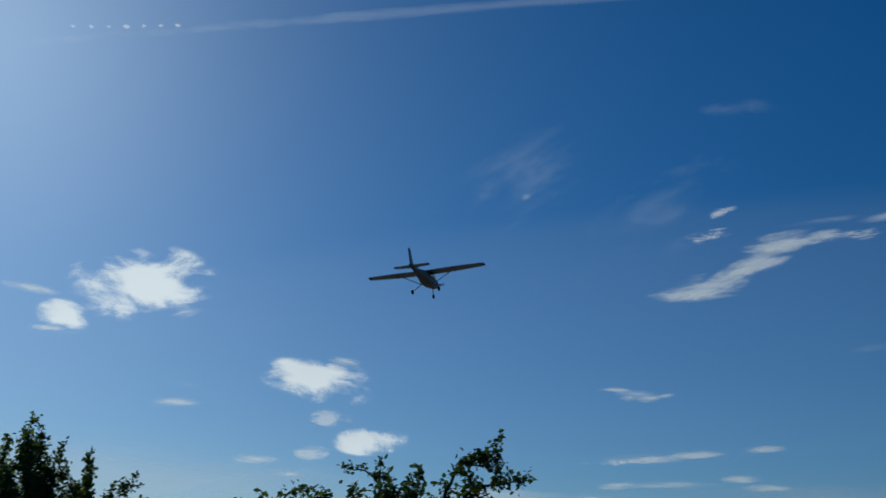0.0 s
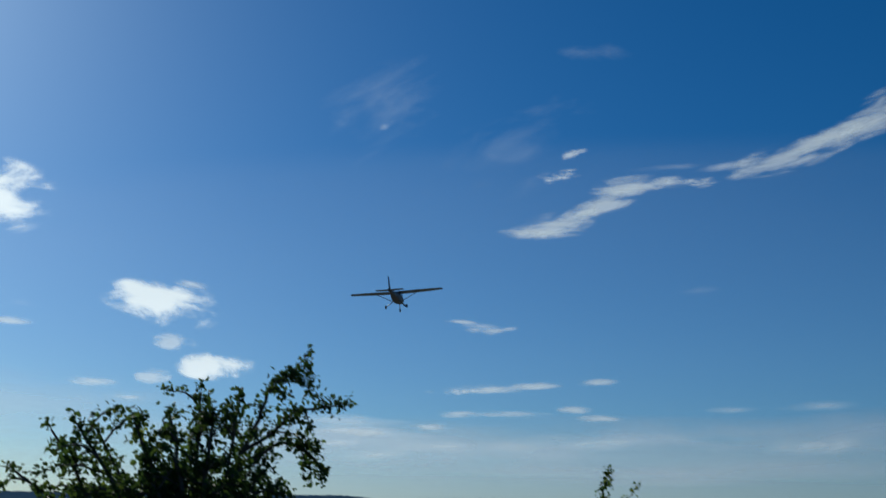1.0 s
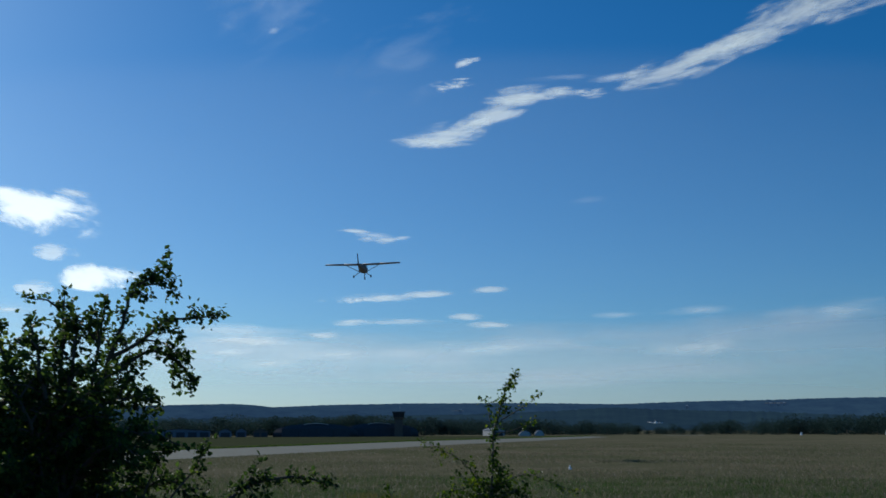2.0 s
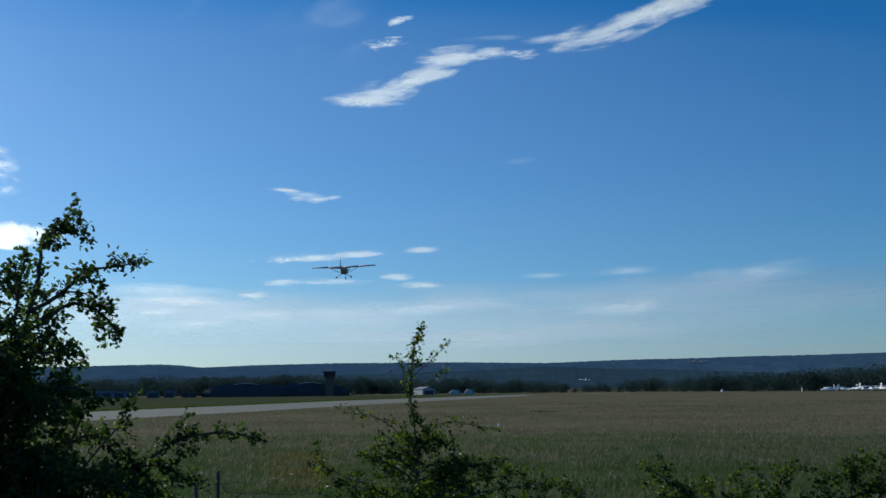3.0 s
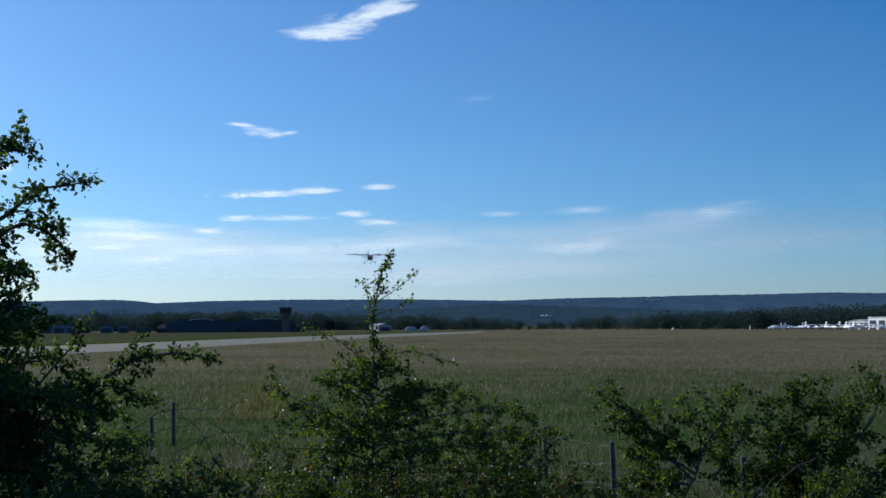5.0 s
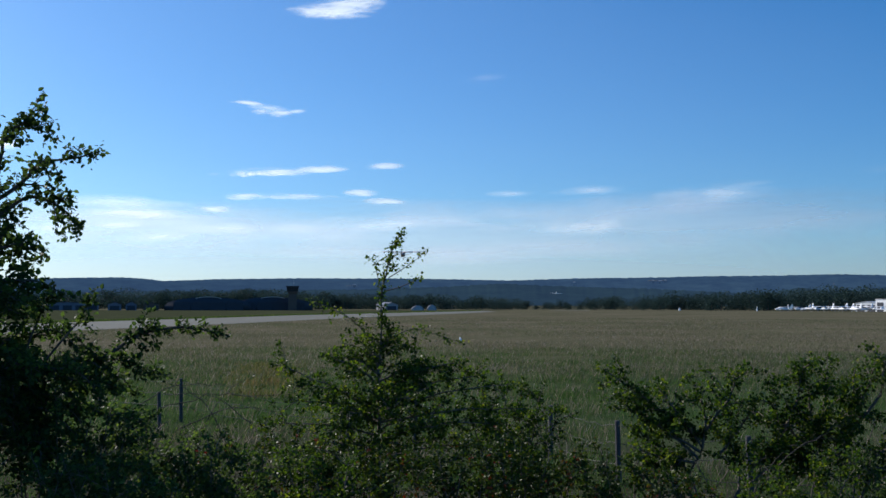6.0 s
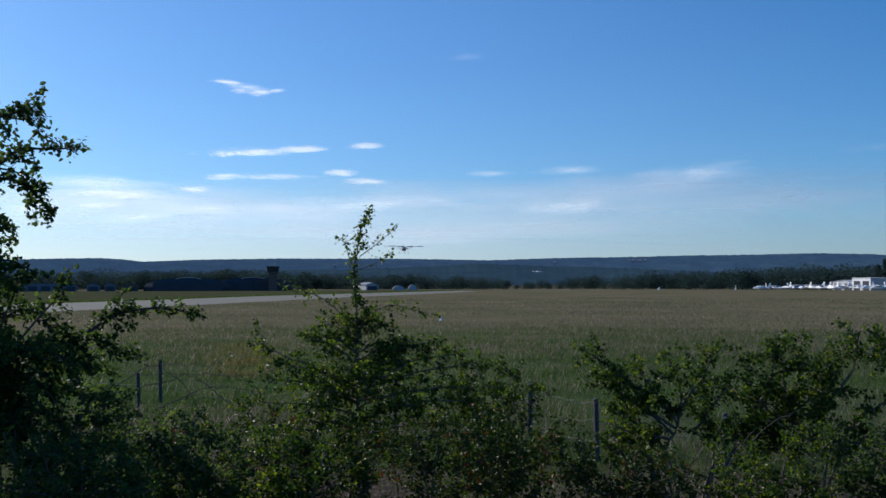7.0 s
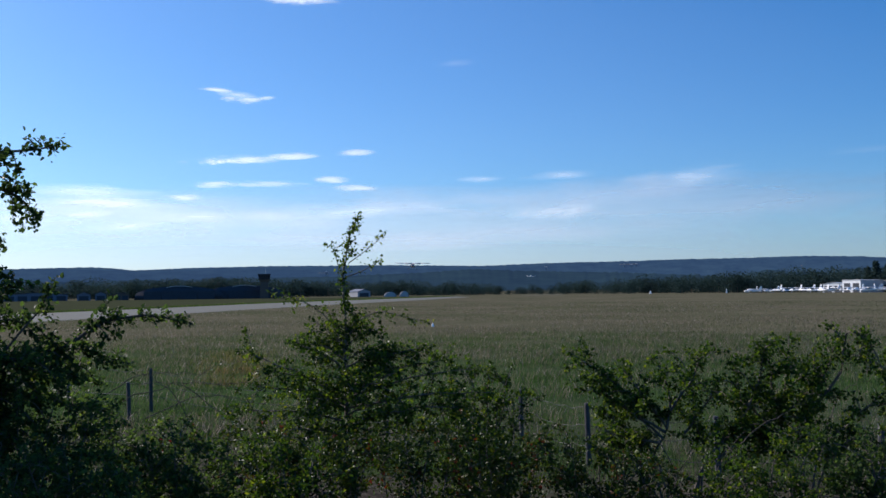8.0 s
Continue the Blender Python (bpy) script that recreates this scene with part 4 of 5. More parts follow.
def light_aircraft():
    """High-wing single-engined light aircraft with fixed tricycle gear; its origin lies in the wing's middle, nose towards +y."""
    t = thing("light_aircraft", (0, 0, 0), "high-wing single-engined light aircraft, pale grey with dark blue tips, landing", "aircraft")
    bm = bmesh.new()
    loft(bm, [oval(2.55, 0.16, 0.16, 0.18, -0.55), oval(2.4, 0.42, 0.34, 0.4, -0.55), oval(1.6, 0.52, 0.42, 0.48, -0.58), oval(1.05, 0.56, 0.5, 0.55, -0.6), oval(0.45, 0.56, 0.62, 0.58, -0.62),
              oval(-0.6, 0.55, 0.62, 0.58, -0.62), oval(-1.3, 0.48, 0.52, 0.46, -0.55), oval(-2.6, 0.30, 0.30, 0.30, -0.56), oval(-4.0, 0.16, 0.18, 0.18, -0.52), oval(-5.1, 0.05, 0.10, 0.1, -0.48)])
    part("fuselage", bm, m_dark, t, "dull dark grey fuselage", True)
    for s in (-1, 1):
        bm = bmesh.new()
        wing_skin(bm, 0.0, s * 2.6, 1.63, 1.63, 0.62, 0.62, 0.0, 0.05, 0.12)
        wing_skin(bm, s * 2.6, s * 5.2, 1.63, 1.14, 0.62, 0.42, 0.05, 0.12, 0.12)
        w = part("wing", bm, m_cream, t, "", True)
        bm = bmesh.new()
        wing_skin(bm, s * 5.2, s * 5.5, 1.14, 0.85, 0.42, 0.30, 0.12, 0.11, 0.11)
        part("wing_tip", bm, m_navy, w, "dark blue wing tip", True)
        bm = bmesh.new()
        box(bm, min(s * 0.65, s * 2.5), max(s * 0.65, s * 2.5), -1.32, -0.98, -0.10, -0.065, 0.01)
        part("flap", bm, m_cream, w)
        bm = bmesh.new()
        tube(bm, (s * 0.52, 0.15, -1.0), (s * 2.5, 0.0, 0.0), 0.042, 0.042, 8)
        part("wing_strut", bm, m_cream, t, "", True)
        bm = bmesh.new()
        tube(bm, (s * 0.35, -0.55, -1.12), (s * 1.22, -0.6, -1.72), 0.055, 0.04, 8)
        leg = part("main_gear_leg", bm, m_steel, t, "", True)
        bm = bmesh.new()
        r = bmesh.ops.create_cone(bm, cap_ends=True, segments=18, radius1=0.22, radius2=0.22, depth=0.17)
        bmesh.ops.rotate(bm, verts=bm.verts, matrix=Matrix.Rotation(radians(90), 3, "Y"))
        bmesh.ops.bevel(bm, geom=[ed for ed in bm.edges if abs(ed.calc_face_angle(0)) > 1], offset=0.05, segments=2, affect="EDGES")
        bmesh.ops.translate(bm, verts=bm.verts, vec=(s * 1.25, -0.6, -1.75))
        part("wheel", bm, m_rubber, t, "black rubber main wheel", True)
        bm = bmesh.new()
        box(bm, min(s * 0.545, s * 0.57), max(s * 0.545, s * 0.57), -0.9, 0.9, -0.45, -0.12, 0.01)
        part("side_window", bm, m_glass, t, "dark cabin window")
        bm = bmesh.new()
        wing_skin(bm, 0.0, s * 1.45, 1.05, 0.75, -4.0, -4.2, -0.50, -0.48, 0.09)
        tail = part("tailplane", bm, m_cream, t, "", True)
        bm = bmesh.new()
        wing_skin(bm, s * 1.45, s * 1.6, 0.75, 0.5, -4.2, -4.32, -0.48, -0.48, 0.09)
        part("tail_tip", bm, m_navy, tail, "dark blue tailplane tip", True)
    bm = bmesh.new()
    rings = []
    for z, y0, c, th in ((-0.42, -3.5, 1.55, 0.07), (0.0, -4.05, 1.15, 0.055), (0.75, -4.5, 0.85, 0.04)):
        rings.append([(0, y0, z), (th, y0 - 0.25 * c, z), (th * 0.6, y0 - 0.7 * c, z), (0, y0 - c, z), (-th * 0.6, y0 - 0.7 * c, z), (-th, y0 - 0.25 * c, z)])
    loft(bm, rings)
    fin = part("tail_fin", bm, m_cream, t, "swept pale tail fin with dark blue top", True)
    bm = bmesh.new()
    rings = []
    for z, y0, c, th in ((0.75, -4.5, 0.85, 0.041), (1.0, -4.66, 0.7, 0.03)):
        rings.append([(0, y0, z), (th, y0 - 0.25 * c, z), (th * 0.6, y0 - 0.7 * c, z), (0, y0 - c, z), (-th * 0.6, y0 - 0.7 * c, z), (-th, y0 - 0.25 * c, z)])
    loft(bm, rings)
    part("fin_tip", bm, m_navy, fin, "dark blue fin tip", True)
    bm = bmesh.new()
    loft(bm, [oval(1.45, 0.46, 0.10, 0.02, -0.22), oval(1.0, 0.52, 0.20, 0.12, -0.22), oval(0.62, 0.54, 0.20, 0.2, -0.22)])
    part("windscreen", bm, m_glass, t, "", True)
    bm = bmesh.new()
    tube(bm, (0, 1.75, -0.95), (0, 1.85, -1.7), 0.05, 0.04, 8)
    part("nose_gear_leg", bm, m_steel, t, "", True)
    bm = bmesh.new()
    bmesh.ops.create_cone(bm, cap_ends=True, segments=18, radius1=0.19, radius2=0.19, depth=0.14)
    bmesh.ops.rotate(bm, verts=bm.verts, matrix=Matrix.Rotation(radians(90), 3, "Y"))
    bmesh.ops.translate(bm, verts=bm.verts, vec=(0, 1.88, -1.78))
    part("wheel", bm, m_rubber, t, "black rubber nose wheel", True)
    bm = bmesh.new()
    loft(bm, [oval(0.0, 0.17, 0.17, 0.17), oval(0.18, 0.12, 0.12, 0.12), oval(0.32, 0.03, 0.03, 0.03)])
    for s in (-1, 1):
        loft(bm, [[(s * 0.12, 0.10, 0.06), (s * 0.12, 0.04, 0.06), (s * 0.12, 0.02, -0.06), (s * 0.12, 0.08, -0.06)],
                  [(s * 0.55, 0.09, 0.08), (s * 0.55, 0.06, 0.08), (s * 0.55, 0.03, -0.08), (s * 0.55, 0.06, -0.08)],
                  [(s * 0.93, 0.07, 0.05), (s * 0.93, 0.055, 0.05), (s * 0.93, 0.045, -0.05), (s * 0.93, 0.06, -0.05)]])
    prop = part("propeller", bm, m_rubber, t, "dark two-bladed propeller")
    prop.location = (0, 2.56, -0.55)
    return t, prop


top_limb, arm_limb, low_limb, bough = left_tree()
far_left_tree()
spire = central_bush()

# added bush, hidden by the crown, that keeps the sun off the brambles
bush("hawthorn_bush", "dense hawthorn bush added out of sight behind the tree to shade the brambles", 55, 29.5, 9.8, [(25.8, -1.6, 9.6), (26.6, 0.4, 9.8), (28, 1.2, 10), (29.5, 1.6, 9.9), (31, 1.5, 9.8), (32.5, 1.3, 9.9), (34, 1.0, 10), (27, -2, 9.4), (29, -1.5, 9.3), (31, -1.5, 9.4), (33, -1.5, 9.4), (25.4, -4.4, 9.4), (28, -4, 9.2), (31, -4, 9.2), (35.5, 0.4, 10.1), (34.5, -3, 9.4)], 0.05, m_leaf_dark, 0.46)
GREENBUSH, REDBUSH = "low green bush with glossy leaves and thin stems", "low tangled bramble with green and reddish leaves"
bush("bush", GREENBUSH, 51, -3.5, 9.6, [(-1.6, -4.6, 9.6), (-2.8, -4.8, 9.7), (-4.0, -5.0, 9.6), (-5.2, -5.2, 9.7), (-2.5, -6.5, 9.2), (-4.5, -6.8, 9.2), (-6.0, -6.6, 9.4), (-1.0, -7, 9), (-3.4, -8.4, 8.8)], 0.042, m_leaf, 0.36)
limbed_bush("wild_rose_bush", "loose green rose bush with long bare stems", 52, -15.6, 8.4, [
    ([(-13.6, -10.8), (-14.4, -8.4), (-12.8, -6.9), (-10.9, -5.4), (-8.8, -4.0)], 0.5, 12, 0.36), ([(-14.3, -8.6), (-12.6, -7.6), (-11.0, -6.6), (-9.6, -6.2)], 0.2, 8, 0.32),
    ([(-14.4, -8.4), (-14.6, -6.4), (-14.0, -4.8)], 0.2, 7, 0.34), ([(-14.6, -7.4), (-15.9, -5.6), (-16.3, -4.2)], 0.25, 7, 0.34),
    ([(-16.2, -11), (-17.3, -9.2), (-18.6, -7.6), (-18.2, -4.8)], 0.5, 8, 0.36), ([(-18.6, -7.6), (-19.6, -5.6), (-19.8, -3.7)], 0.15, 8, 0.36),
    ([(-15.9, -11.6), (-18.6, -8.8), (-21.0, -7.2), (-22.4, -5.8)], 0.5, 9, 0.4), ([(-14.0, -9.2), (-12.4, -9.0), (-10.8, -8.6)], 0.2, 5, 0.3), ([(-15.4, -8.6), (-16.6, -7.0), (-17.2, -6.0)], 0.2, 6, 0.34), ([(-14.2, -8.0), (-13.0, -6.4), (-12.0, -5.0)], 0.2, 6, 0.34),
    ([(-13.4, -11.4), (-12.0, -9.8), (-11.2, -9.2)], 0.4, 6, 0.3), ([(-14.2, -9.0), (-12.8, -7.8), (-12.2, -7.4)], 0.15, 6, 0.34), ([(-16.4, -10.4), (-16.2, -8.6), (-15.4, -7.6)], 0.4, 6, 0.32), ([(-13.8, -10.2), (-11.8, -8.2), (-10.4, -7.4)], 0.4, 7, 0.32), ([(-18.0, -8.4), (-19.2, -8.2), (-20.0, -8.8)], 0.15, 5, 0.3), ([(-17.0, -9.3), (-17.8, -8.6), (-18.4, -9.4)], 0.2, 5, 0.3)], m_leaf)
limbed_bush("wild_rose_bush", "dense green rose bush with arching leafy limbs", 53, -21.5, 8.6, [
    ([(-21.0, -10), (-20.4, -7), (-20.2, -4.8), (-19.6, -3.8)], 0.35, 8, 0.38), ([(-20.7, -8), (-21.0, -5.6), (-21.2, -3.4)], 0.2, 8, 0.38), ([(-21.8, -10), (-22.2, -6.6), (-22.6, -3.7)], 0.35, 8, 0.38),
    ([(-22.2, -7), (-23.0, -5.2), (-23.6, -3.4)], 0.2, 7, 0.34), ([(-22.4, -7), (-23.8, -5.0), (-24.2, -2.9), (-25.2, -3.2), (-26.0, -4.8)], 0.35, 7, 0.2), ([(-22.4, -10), (-24.4, -7.6), (-25.8, -6.2)], 0.35, 8, 0.4),
    ([(-20.6, -8.4), (-19.4, -7.4), (-18.6, -6.6)], 0.2, 7, 0.38), ([(-21.2, -11), (-20.0, -9.0), (-19.0, -8.6)], 0.4, 7, 0.38), ([(-22.6, -11), (-23.8, -9.0), (-24.8, -8.4)], 0.4, 8, 0.38), ([(-21.6, -9), (-21.6, -7.6), (-22.2, -6.4)], 0.2, 7, 0.38)], m_leaf)
bush("bush", GREENBUSH, 54, -28.5, 8.8, [(-26.2, -4.2, 8.8), (-27.4, -2.6, 8.9), (-28.6, -2.8, 8.8), (-30, -3.4, 8.8), (-27.6, -6, 8.4), (-29.6, -6.5, 8.4), (-31, -5, 8.6)], 0.042, m_leaf, 0.38)
for seed, az, d, leafy, rows in [
        (61, 22.5, 6.6, m_leaf_dark, [(25, -4.2), (22.8, -4.6), (20.4, -5.2), (18.6, -6.4), (24, -7), (21, -8), (17.6, -9), (22.6, -10), (24.6, -6), (20, -7), (18.8, -8), (23.4, -8.4)]),
        (72, 13.4, 6.3, m_leaf_dark, [(15.8, -8.8), (14.4, -8.4), (13.0, -8.8), (11.6, -9.4), (14.8, -10.4), (12.8, -10.8), (11.4, -11.2), (15.6, -11.6)]),
        (62, 16.4, 7.4, m_leaf_dark, [(19.4, -6.6), (18.0, -6.8), (14.8, -7.8), (15.8, -8.0), (18.4, -7.4), (16.8, -8.8), (15.0, -9.8), (13.4, -10.4), (17.2, -10), (15, -11.4)]),
        (63, 10.5, 7.0, m_leaf_red, [(13.0, -8.6), (11.2, -8.2), (9.4, -8.4), (8.0, -9.0), (12, -10.4), (9.6, -10.6)]),
        (64, 5.2, 6.8, m_leaf_red, [(8.0, -9.6), (6.2, -9.2), (4.4, -9.0), (2.8, -9.4), (6.6, -11), (4, -11)]),
        (65, 0.2, 6.9, m_leaf_red, [(2.6, -9.2), (1.0, -8.8), (-0.6, -8.6), (-2.2, -8.9), (0.6, -10.6), (-1.6, -10.8)]),
        (66, -4.8, 7.0, m_leaf_red, [(-2.6, -9.0), (-4.0, -8.2), (-5.6, -8.6), (-7.2, -8.8), (-4.4, -10.4), (-6.8, -10.6)]),
        (67, -9.6, 7.0, m_leaf_red, [(-7.6, -9.6), (-9.0, -9.0), (-10.6, -9.4), (-12, -10.2), (-9.6, -11.2), (-11.4, -11.4)]),
        (73, -13.4, 6.8, m_leaf_red, [(-12, -10.6), (-13.2, -11.2), (-14.6, -11.0), (-13.4, -12.2), (-15.4, -12.0)]),
        (74, 7.6, 6.4, m_leaf, [(10.0, -9.2), (8.2, -9.6), (6.4, -10.2), (9.0, -11), (6.8, -11.6)]),
        (68, -19.0, 6.8, m_leaf, [(-17.0, -10.6), (-18.6, -9.6), (-20.4, -9.0), (-22.4, -9.2), (-19.6, -11.2), (-22.0, -11.2)]),
        (69, -25.0, 6.9, m_leaf_dark, [(-23.2, -8.6), (-24.8, -8.2), (-26.6, -8.0), (-28.4, -8.2), (-24.6, -10.4), (-27.4, -10.4)]),
        (71, 19.0, 5.6, m_leaf_dark, [(22, -9.4), (20, -9.8), (18, -10.4), (16.4, -11), (21, -11.5), (18.6, -12), (23.6, -9)]),
        (70, 29.0, 6.2, m_leaf_dark, [(27, -5), (29, -4.5), (31.4, -4.8), (33, -5.5), (28, -8), (31, -8), (26, -9)])]:
    bush("bramble_bush", REDBUSH if leafy is m_leaf_red else "low tangled dark green bramble on the bank", seed, az, d, [(a0, e0, d) for a0, e0 in rows], 0.040, leafy, 0.36, 0.2, 4, 0.009, 3, 0.8)



def canes(az, d, arcs):
    base = ground_at(az, d)
    t = thing("bramble_canes", base, "bare arching bramble canes beside the fence", "bramble")
    g = Growth(77, 0.04)
    for (a0, e0), (a1, e1), lift in arcs:
        g.segs = []
        p0, p1 = at(a0, e0, d), at(a1, e1, d)
        top = p0.lerp(p1, 0.62) + Vector((0, 0, (p1 - p0).length * (0.12 + 1.3 * lift)))
        g.path([p0, p0.lerp(top, 0.55) + Vector((0, 0, 0.08)), top, p1], 0.006, 0.0025, 0.1)
        g.shoot(np.array(at(a1, e1, d)), np.array((0.4, 0, 0.1)), 0.12, 0.002, 0.05, 2, 0.02)
        g.wood_mesh("cane", m_bark, t, base)
    g.leaf_mesh("leaves", m_leaf_dark, t, base)


canes(14, 11.0, [((17.4, -6.4), (9.0, -5.8), -0.04), ((16.2, -7.4), (8.6, -6.6), -0.03), ((18.4, -6.0), (13.0, -5.0), -0.02), ((15.2, -8.4), (12.4, -4.6), 0.02), ((13.4, -8.4), (16.4, -4.8), 0.02), ((12.0, -7.2), (17.0, -5.4), 0.0), ((16.8, -8.0), (20.0, -6.2), 0.04)])
canes(-16, 7.6, [((-16.2, -13.5), (-20.8, -7.4), 0.03), ((-16.5, -13.5), (-18.6, -8.6), 0.04), ((-15.6, -13.2), (-12.6, -7.6), 0.03), ((-16.0, -13.4), (-21.6, -10.2), 0.06), ((-17.6, -13.2), (-23.0, -11.4), 0.05)])
canes(-12, 10.0, [((-7.0, -11), (-4.6, -6.2), 0.08), ((-12.5, -11), (-9.0, -6.0), 0.12), ((-22.5, -10), (-24.6, -5.6), 0.1), ((-14.4, -12), (-19.0, -7.8), 0.12)])

plane, propeller = light_aircraft()


# ======== fence ========
def fence():
    """Old wire fence at the foot of the bank: leaning posts and three sagging wires."""
    posts = [(20.5, 31.5, 1.2), (16.1, 28.0, 1.2), (17.25, 25.5, 1.05), (6.5, 23.0, 0.8), (2.5, 21.5, 1.15), (-5.6, 20.2, 1.2), (-9.6, 17.8, 1.2), (-17, 16.6, 1.15), (-25.5, 16.0, 1.2)]
    t = thing("wire_fence", on_ground(0, 20), "old wire fence with weathered posts beside the meadow", "fence")
    o = on_ground(0, 20)
    tops = []
    rng = random.Random(4)
    for az, d, h in posts:
        p = on_ground(az, d) - o
        lean = Vector((rng.uniform(-0.05, 0.05), rng.uniform(-0.04, 0.04), 0))
        bm = bmesh.new()
        tube(bm, p + Vector((0, 0, -0.15)), p + lean + Vector((0, 0, h - 0.02)), 0.055, 0.048, 9)
        tube(bm, p + lean + Vector((0, 0, h - 0.02)), p + lean + Vector((0, 0, h)), 0.048, 0.038, 9)
        part("post", bm, m_post, t, "grey weathered wooden post")
        tops.append((p, p + lean + Vector((0, 0, h))))
    run = [k for k in range(len(tops)) if k != 2]
    for lev in (0.35, 0.65, 0.93):
        for k0, k1 in zip(run, run[1:]):
            a0 = tops[k0][0].lerp(tops[k0][1], lev)
            b0 = tops[k1][0].lerp(tops[k1][1], lev)
            bm = bmesh.new()
            rings = []
            for i in range(11):
                u = i / 10
                q = a0.lerp(b0, u) + Vector((0, 0, -0.35 * u * (1 - u) + (rng.uniform(-0.04, 0.04) if 0 < i < 10 else 0)))
                rings.append([q + Vector((0, 0.006 * math.cos(w), 0.006 * math.sin(w))) for w in (0, 1.26, 2.51, 3.77, 5.03)])
            loft(bm, rings)
            part("wire", bm, m_wire, t)


fence()


# ======== grass ========
def grass(name, label, seed, count, d0, d1, mat, h0, h1, az0=-34, az1=36, width=0.007, clump=0.25, seed_heads=False, patch=False):
    r = np.random.default_rng(seed)
    az = r.normal(az0, az1, count * 2) if patch else r.uniform(az0, az1, count * 2)
    d = d0 * (d1 / d0) ** r.random(count * 2)
    x, y = -np.sin(np.radians(az)) * d, np.cos(np.radians(az)) * d
    keep = np.array([noise.noise((a0 * clump, b0 * clump, seed)) > r.normal(-0.05, 0.2) for a0, b0 in zip(x, y)])
    # none on the concrete
    keep &= x > np.interp(y, [0, 30, 116, 186, 241, 326], [-66, -62, -46, -31.5, -21, -1]) + 0.5
    x, y, d = x[keep], y[keep], d[keep]
    z = np.array([bank(a0, b0) for a0, b0 in zip(x, y)])
    n = len(x)
    h = r.uniform(h0, h1, n)
    w = width * (0.6 + d / 25.0)
    lean = r.normal(0.12, 0.42, (n, 2)) * h[:, None]
    P = np.stack([x, y, z], 1)
    side = np.zeros((n, 3))
    th = r.uniform(-0.9, 0.9, n)
    side[:, 0], side[:, 1] = np.cos(th), np.sin(th)
    mid = P + np.stack([lean[:, 0] * 0.35, lean[:, 1] * 0.35, h * 0.6], 1)
    top = P + np.stack([lean[:, 0], lean[:, 1], h], 1)
    W = w[:, None]
    if seed_heads:
        near_top = P + np.stack([lean[:, 0] * 0.75, lean[:, 1] * 0.75, h * 0.82], 1)
        verts = np.stack([P - side * W * 0.4, P + side * W * 0.4, near_top + side * W * 1.3, top, near_top - side * W * 1.3], 1).reshape(-1, 3)
    else:
        verts = np.stack([P - side * W, P + side * W, mid + side * W * 0.8, top, mid - side * W * 0.8], 1).reshape(-1, 3)
    faces = (np.arange(n)[:, None] * 5 + np.array([[0, 1, 2, 3, 4]])).tolist()
    ob = arrays(name, verts.tolist(), faces, mat)
    tagged(ob, label, "grass", kind="stuff")


grass("green_grass", "long green meadow grass behind the fence", 71, 90000, 17, 72, m_fresh, 0.08, 0.26, width=0.0026)
grass("dry_grass", "dry straw-coloured meadow grass with seed heads", 72, 70000, 44, 230, m_straw, 0.10, 0.24, width=0.0024, clump=0.07, seed_heads=True)
grass("olive_grass", "patches of olive-green meadow grass", 78, 65000, 34, 230, m_olive, 0.10, 0.22, width=0.0024, clump=0.06)
grass("dry_grass", "scattered pale seed stems among the green grass", 73, 20000, 18, 75, m_straw, 0.2, 0.42, width=0.0022, seed_heads=True)
grass("bank_grass", "short rough grass on the bank", 74, 5000, 4, 17, m_fresh, 0.06, 0.25)
grass("yellow_weeds", "patch of yellowing weeds in the meadow", 75, 1500, 34, 52, leaf_material("weed_yellow", [(0.0, (0.06, 0.075, 0.02)), (0.6, (0.10, 0.10, 0.035)), (1.0, (0.15, 0.105, 0.055))], 0.4, 0.7), 0.12, 0.4, 11.4, 1.1, 0.004, 0.5, patch=True)


# ======== trees at the edge of the field ========
def far_tree(seed, h, w, conifer=False):
    t = thing("conifer" if conifer else "tree", (0, 0, 0), "tall dark conifer beyond the airfield" if conifer else "dark broadleaved tree at the edge of the airfield", "tree", "trees along the airfield")
    g = Growth(seed, 0.62)
    g.line((0, 0, -0.3), (0, 0, h * 0.55), 0.22, 0.10, 4, 0.05)
    g.wood_mesh("trunk", m_bark, t, (0, 0, 0))
    g = Growth(seed + 500, 0.6)
    r = g.r
    if conifer:
        for k in range(46):
            u = (k + 1) / 47
            rad = w * (1 - u) * r.uniform(0.7, 1.1)
            an = k * 2.4
            for q in range(7):
                f = (q + 1) / 7
                g.leaves(np.array((math.cos(an) * rad * f, math.sin(an) * rad * f, h * (0.08 + 0.92 * u) - 0.25 * rad * f)), np.array((math.cos(an), math.sin(an), -0.3)), 3, 0.22)
    else:
        heads = [(r.normal(0, w * 0.34), r.normal(0, w * 0.34), h * r.uniform(0.04, 0.80), r.uniform(0.26, 0.46) * w) for _ in range(24)]
        for hx, hy, hz, hr in heads:
            for _ in range(60):
                v = r.normal(0, 1, 3)
                v /= np.linalg.norm(v)
                g.leaves(np.array((hx, hy, hz)) + v * hr * r.uniform(0.75, 1.05), v, 1, 0.1)
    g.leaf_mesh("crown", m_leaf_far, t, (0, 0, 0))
    return t


KINDS = [far_tree(80, 10, 8), far_tree(81, 10, 7), far_tree(82, 10, 9.5), far_tree(83, 10, 6), far_tree(84, 10, 5, True)]


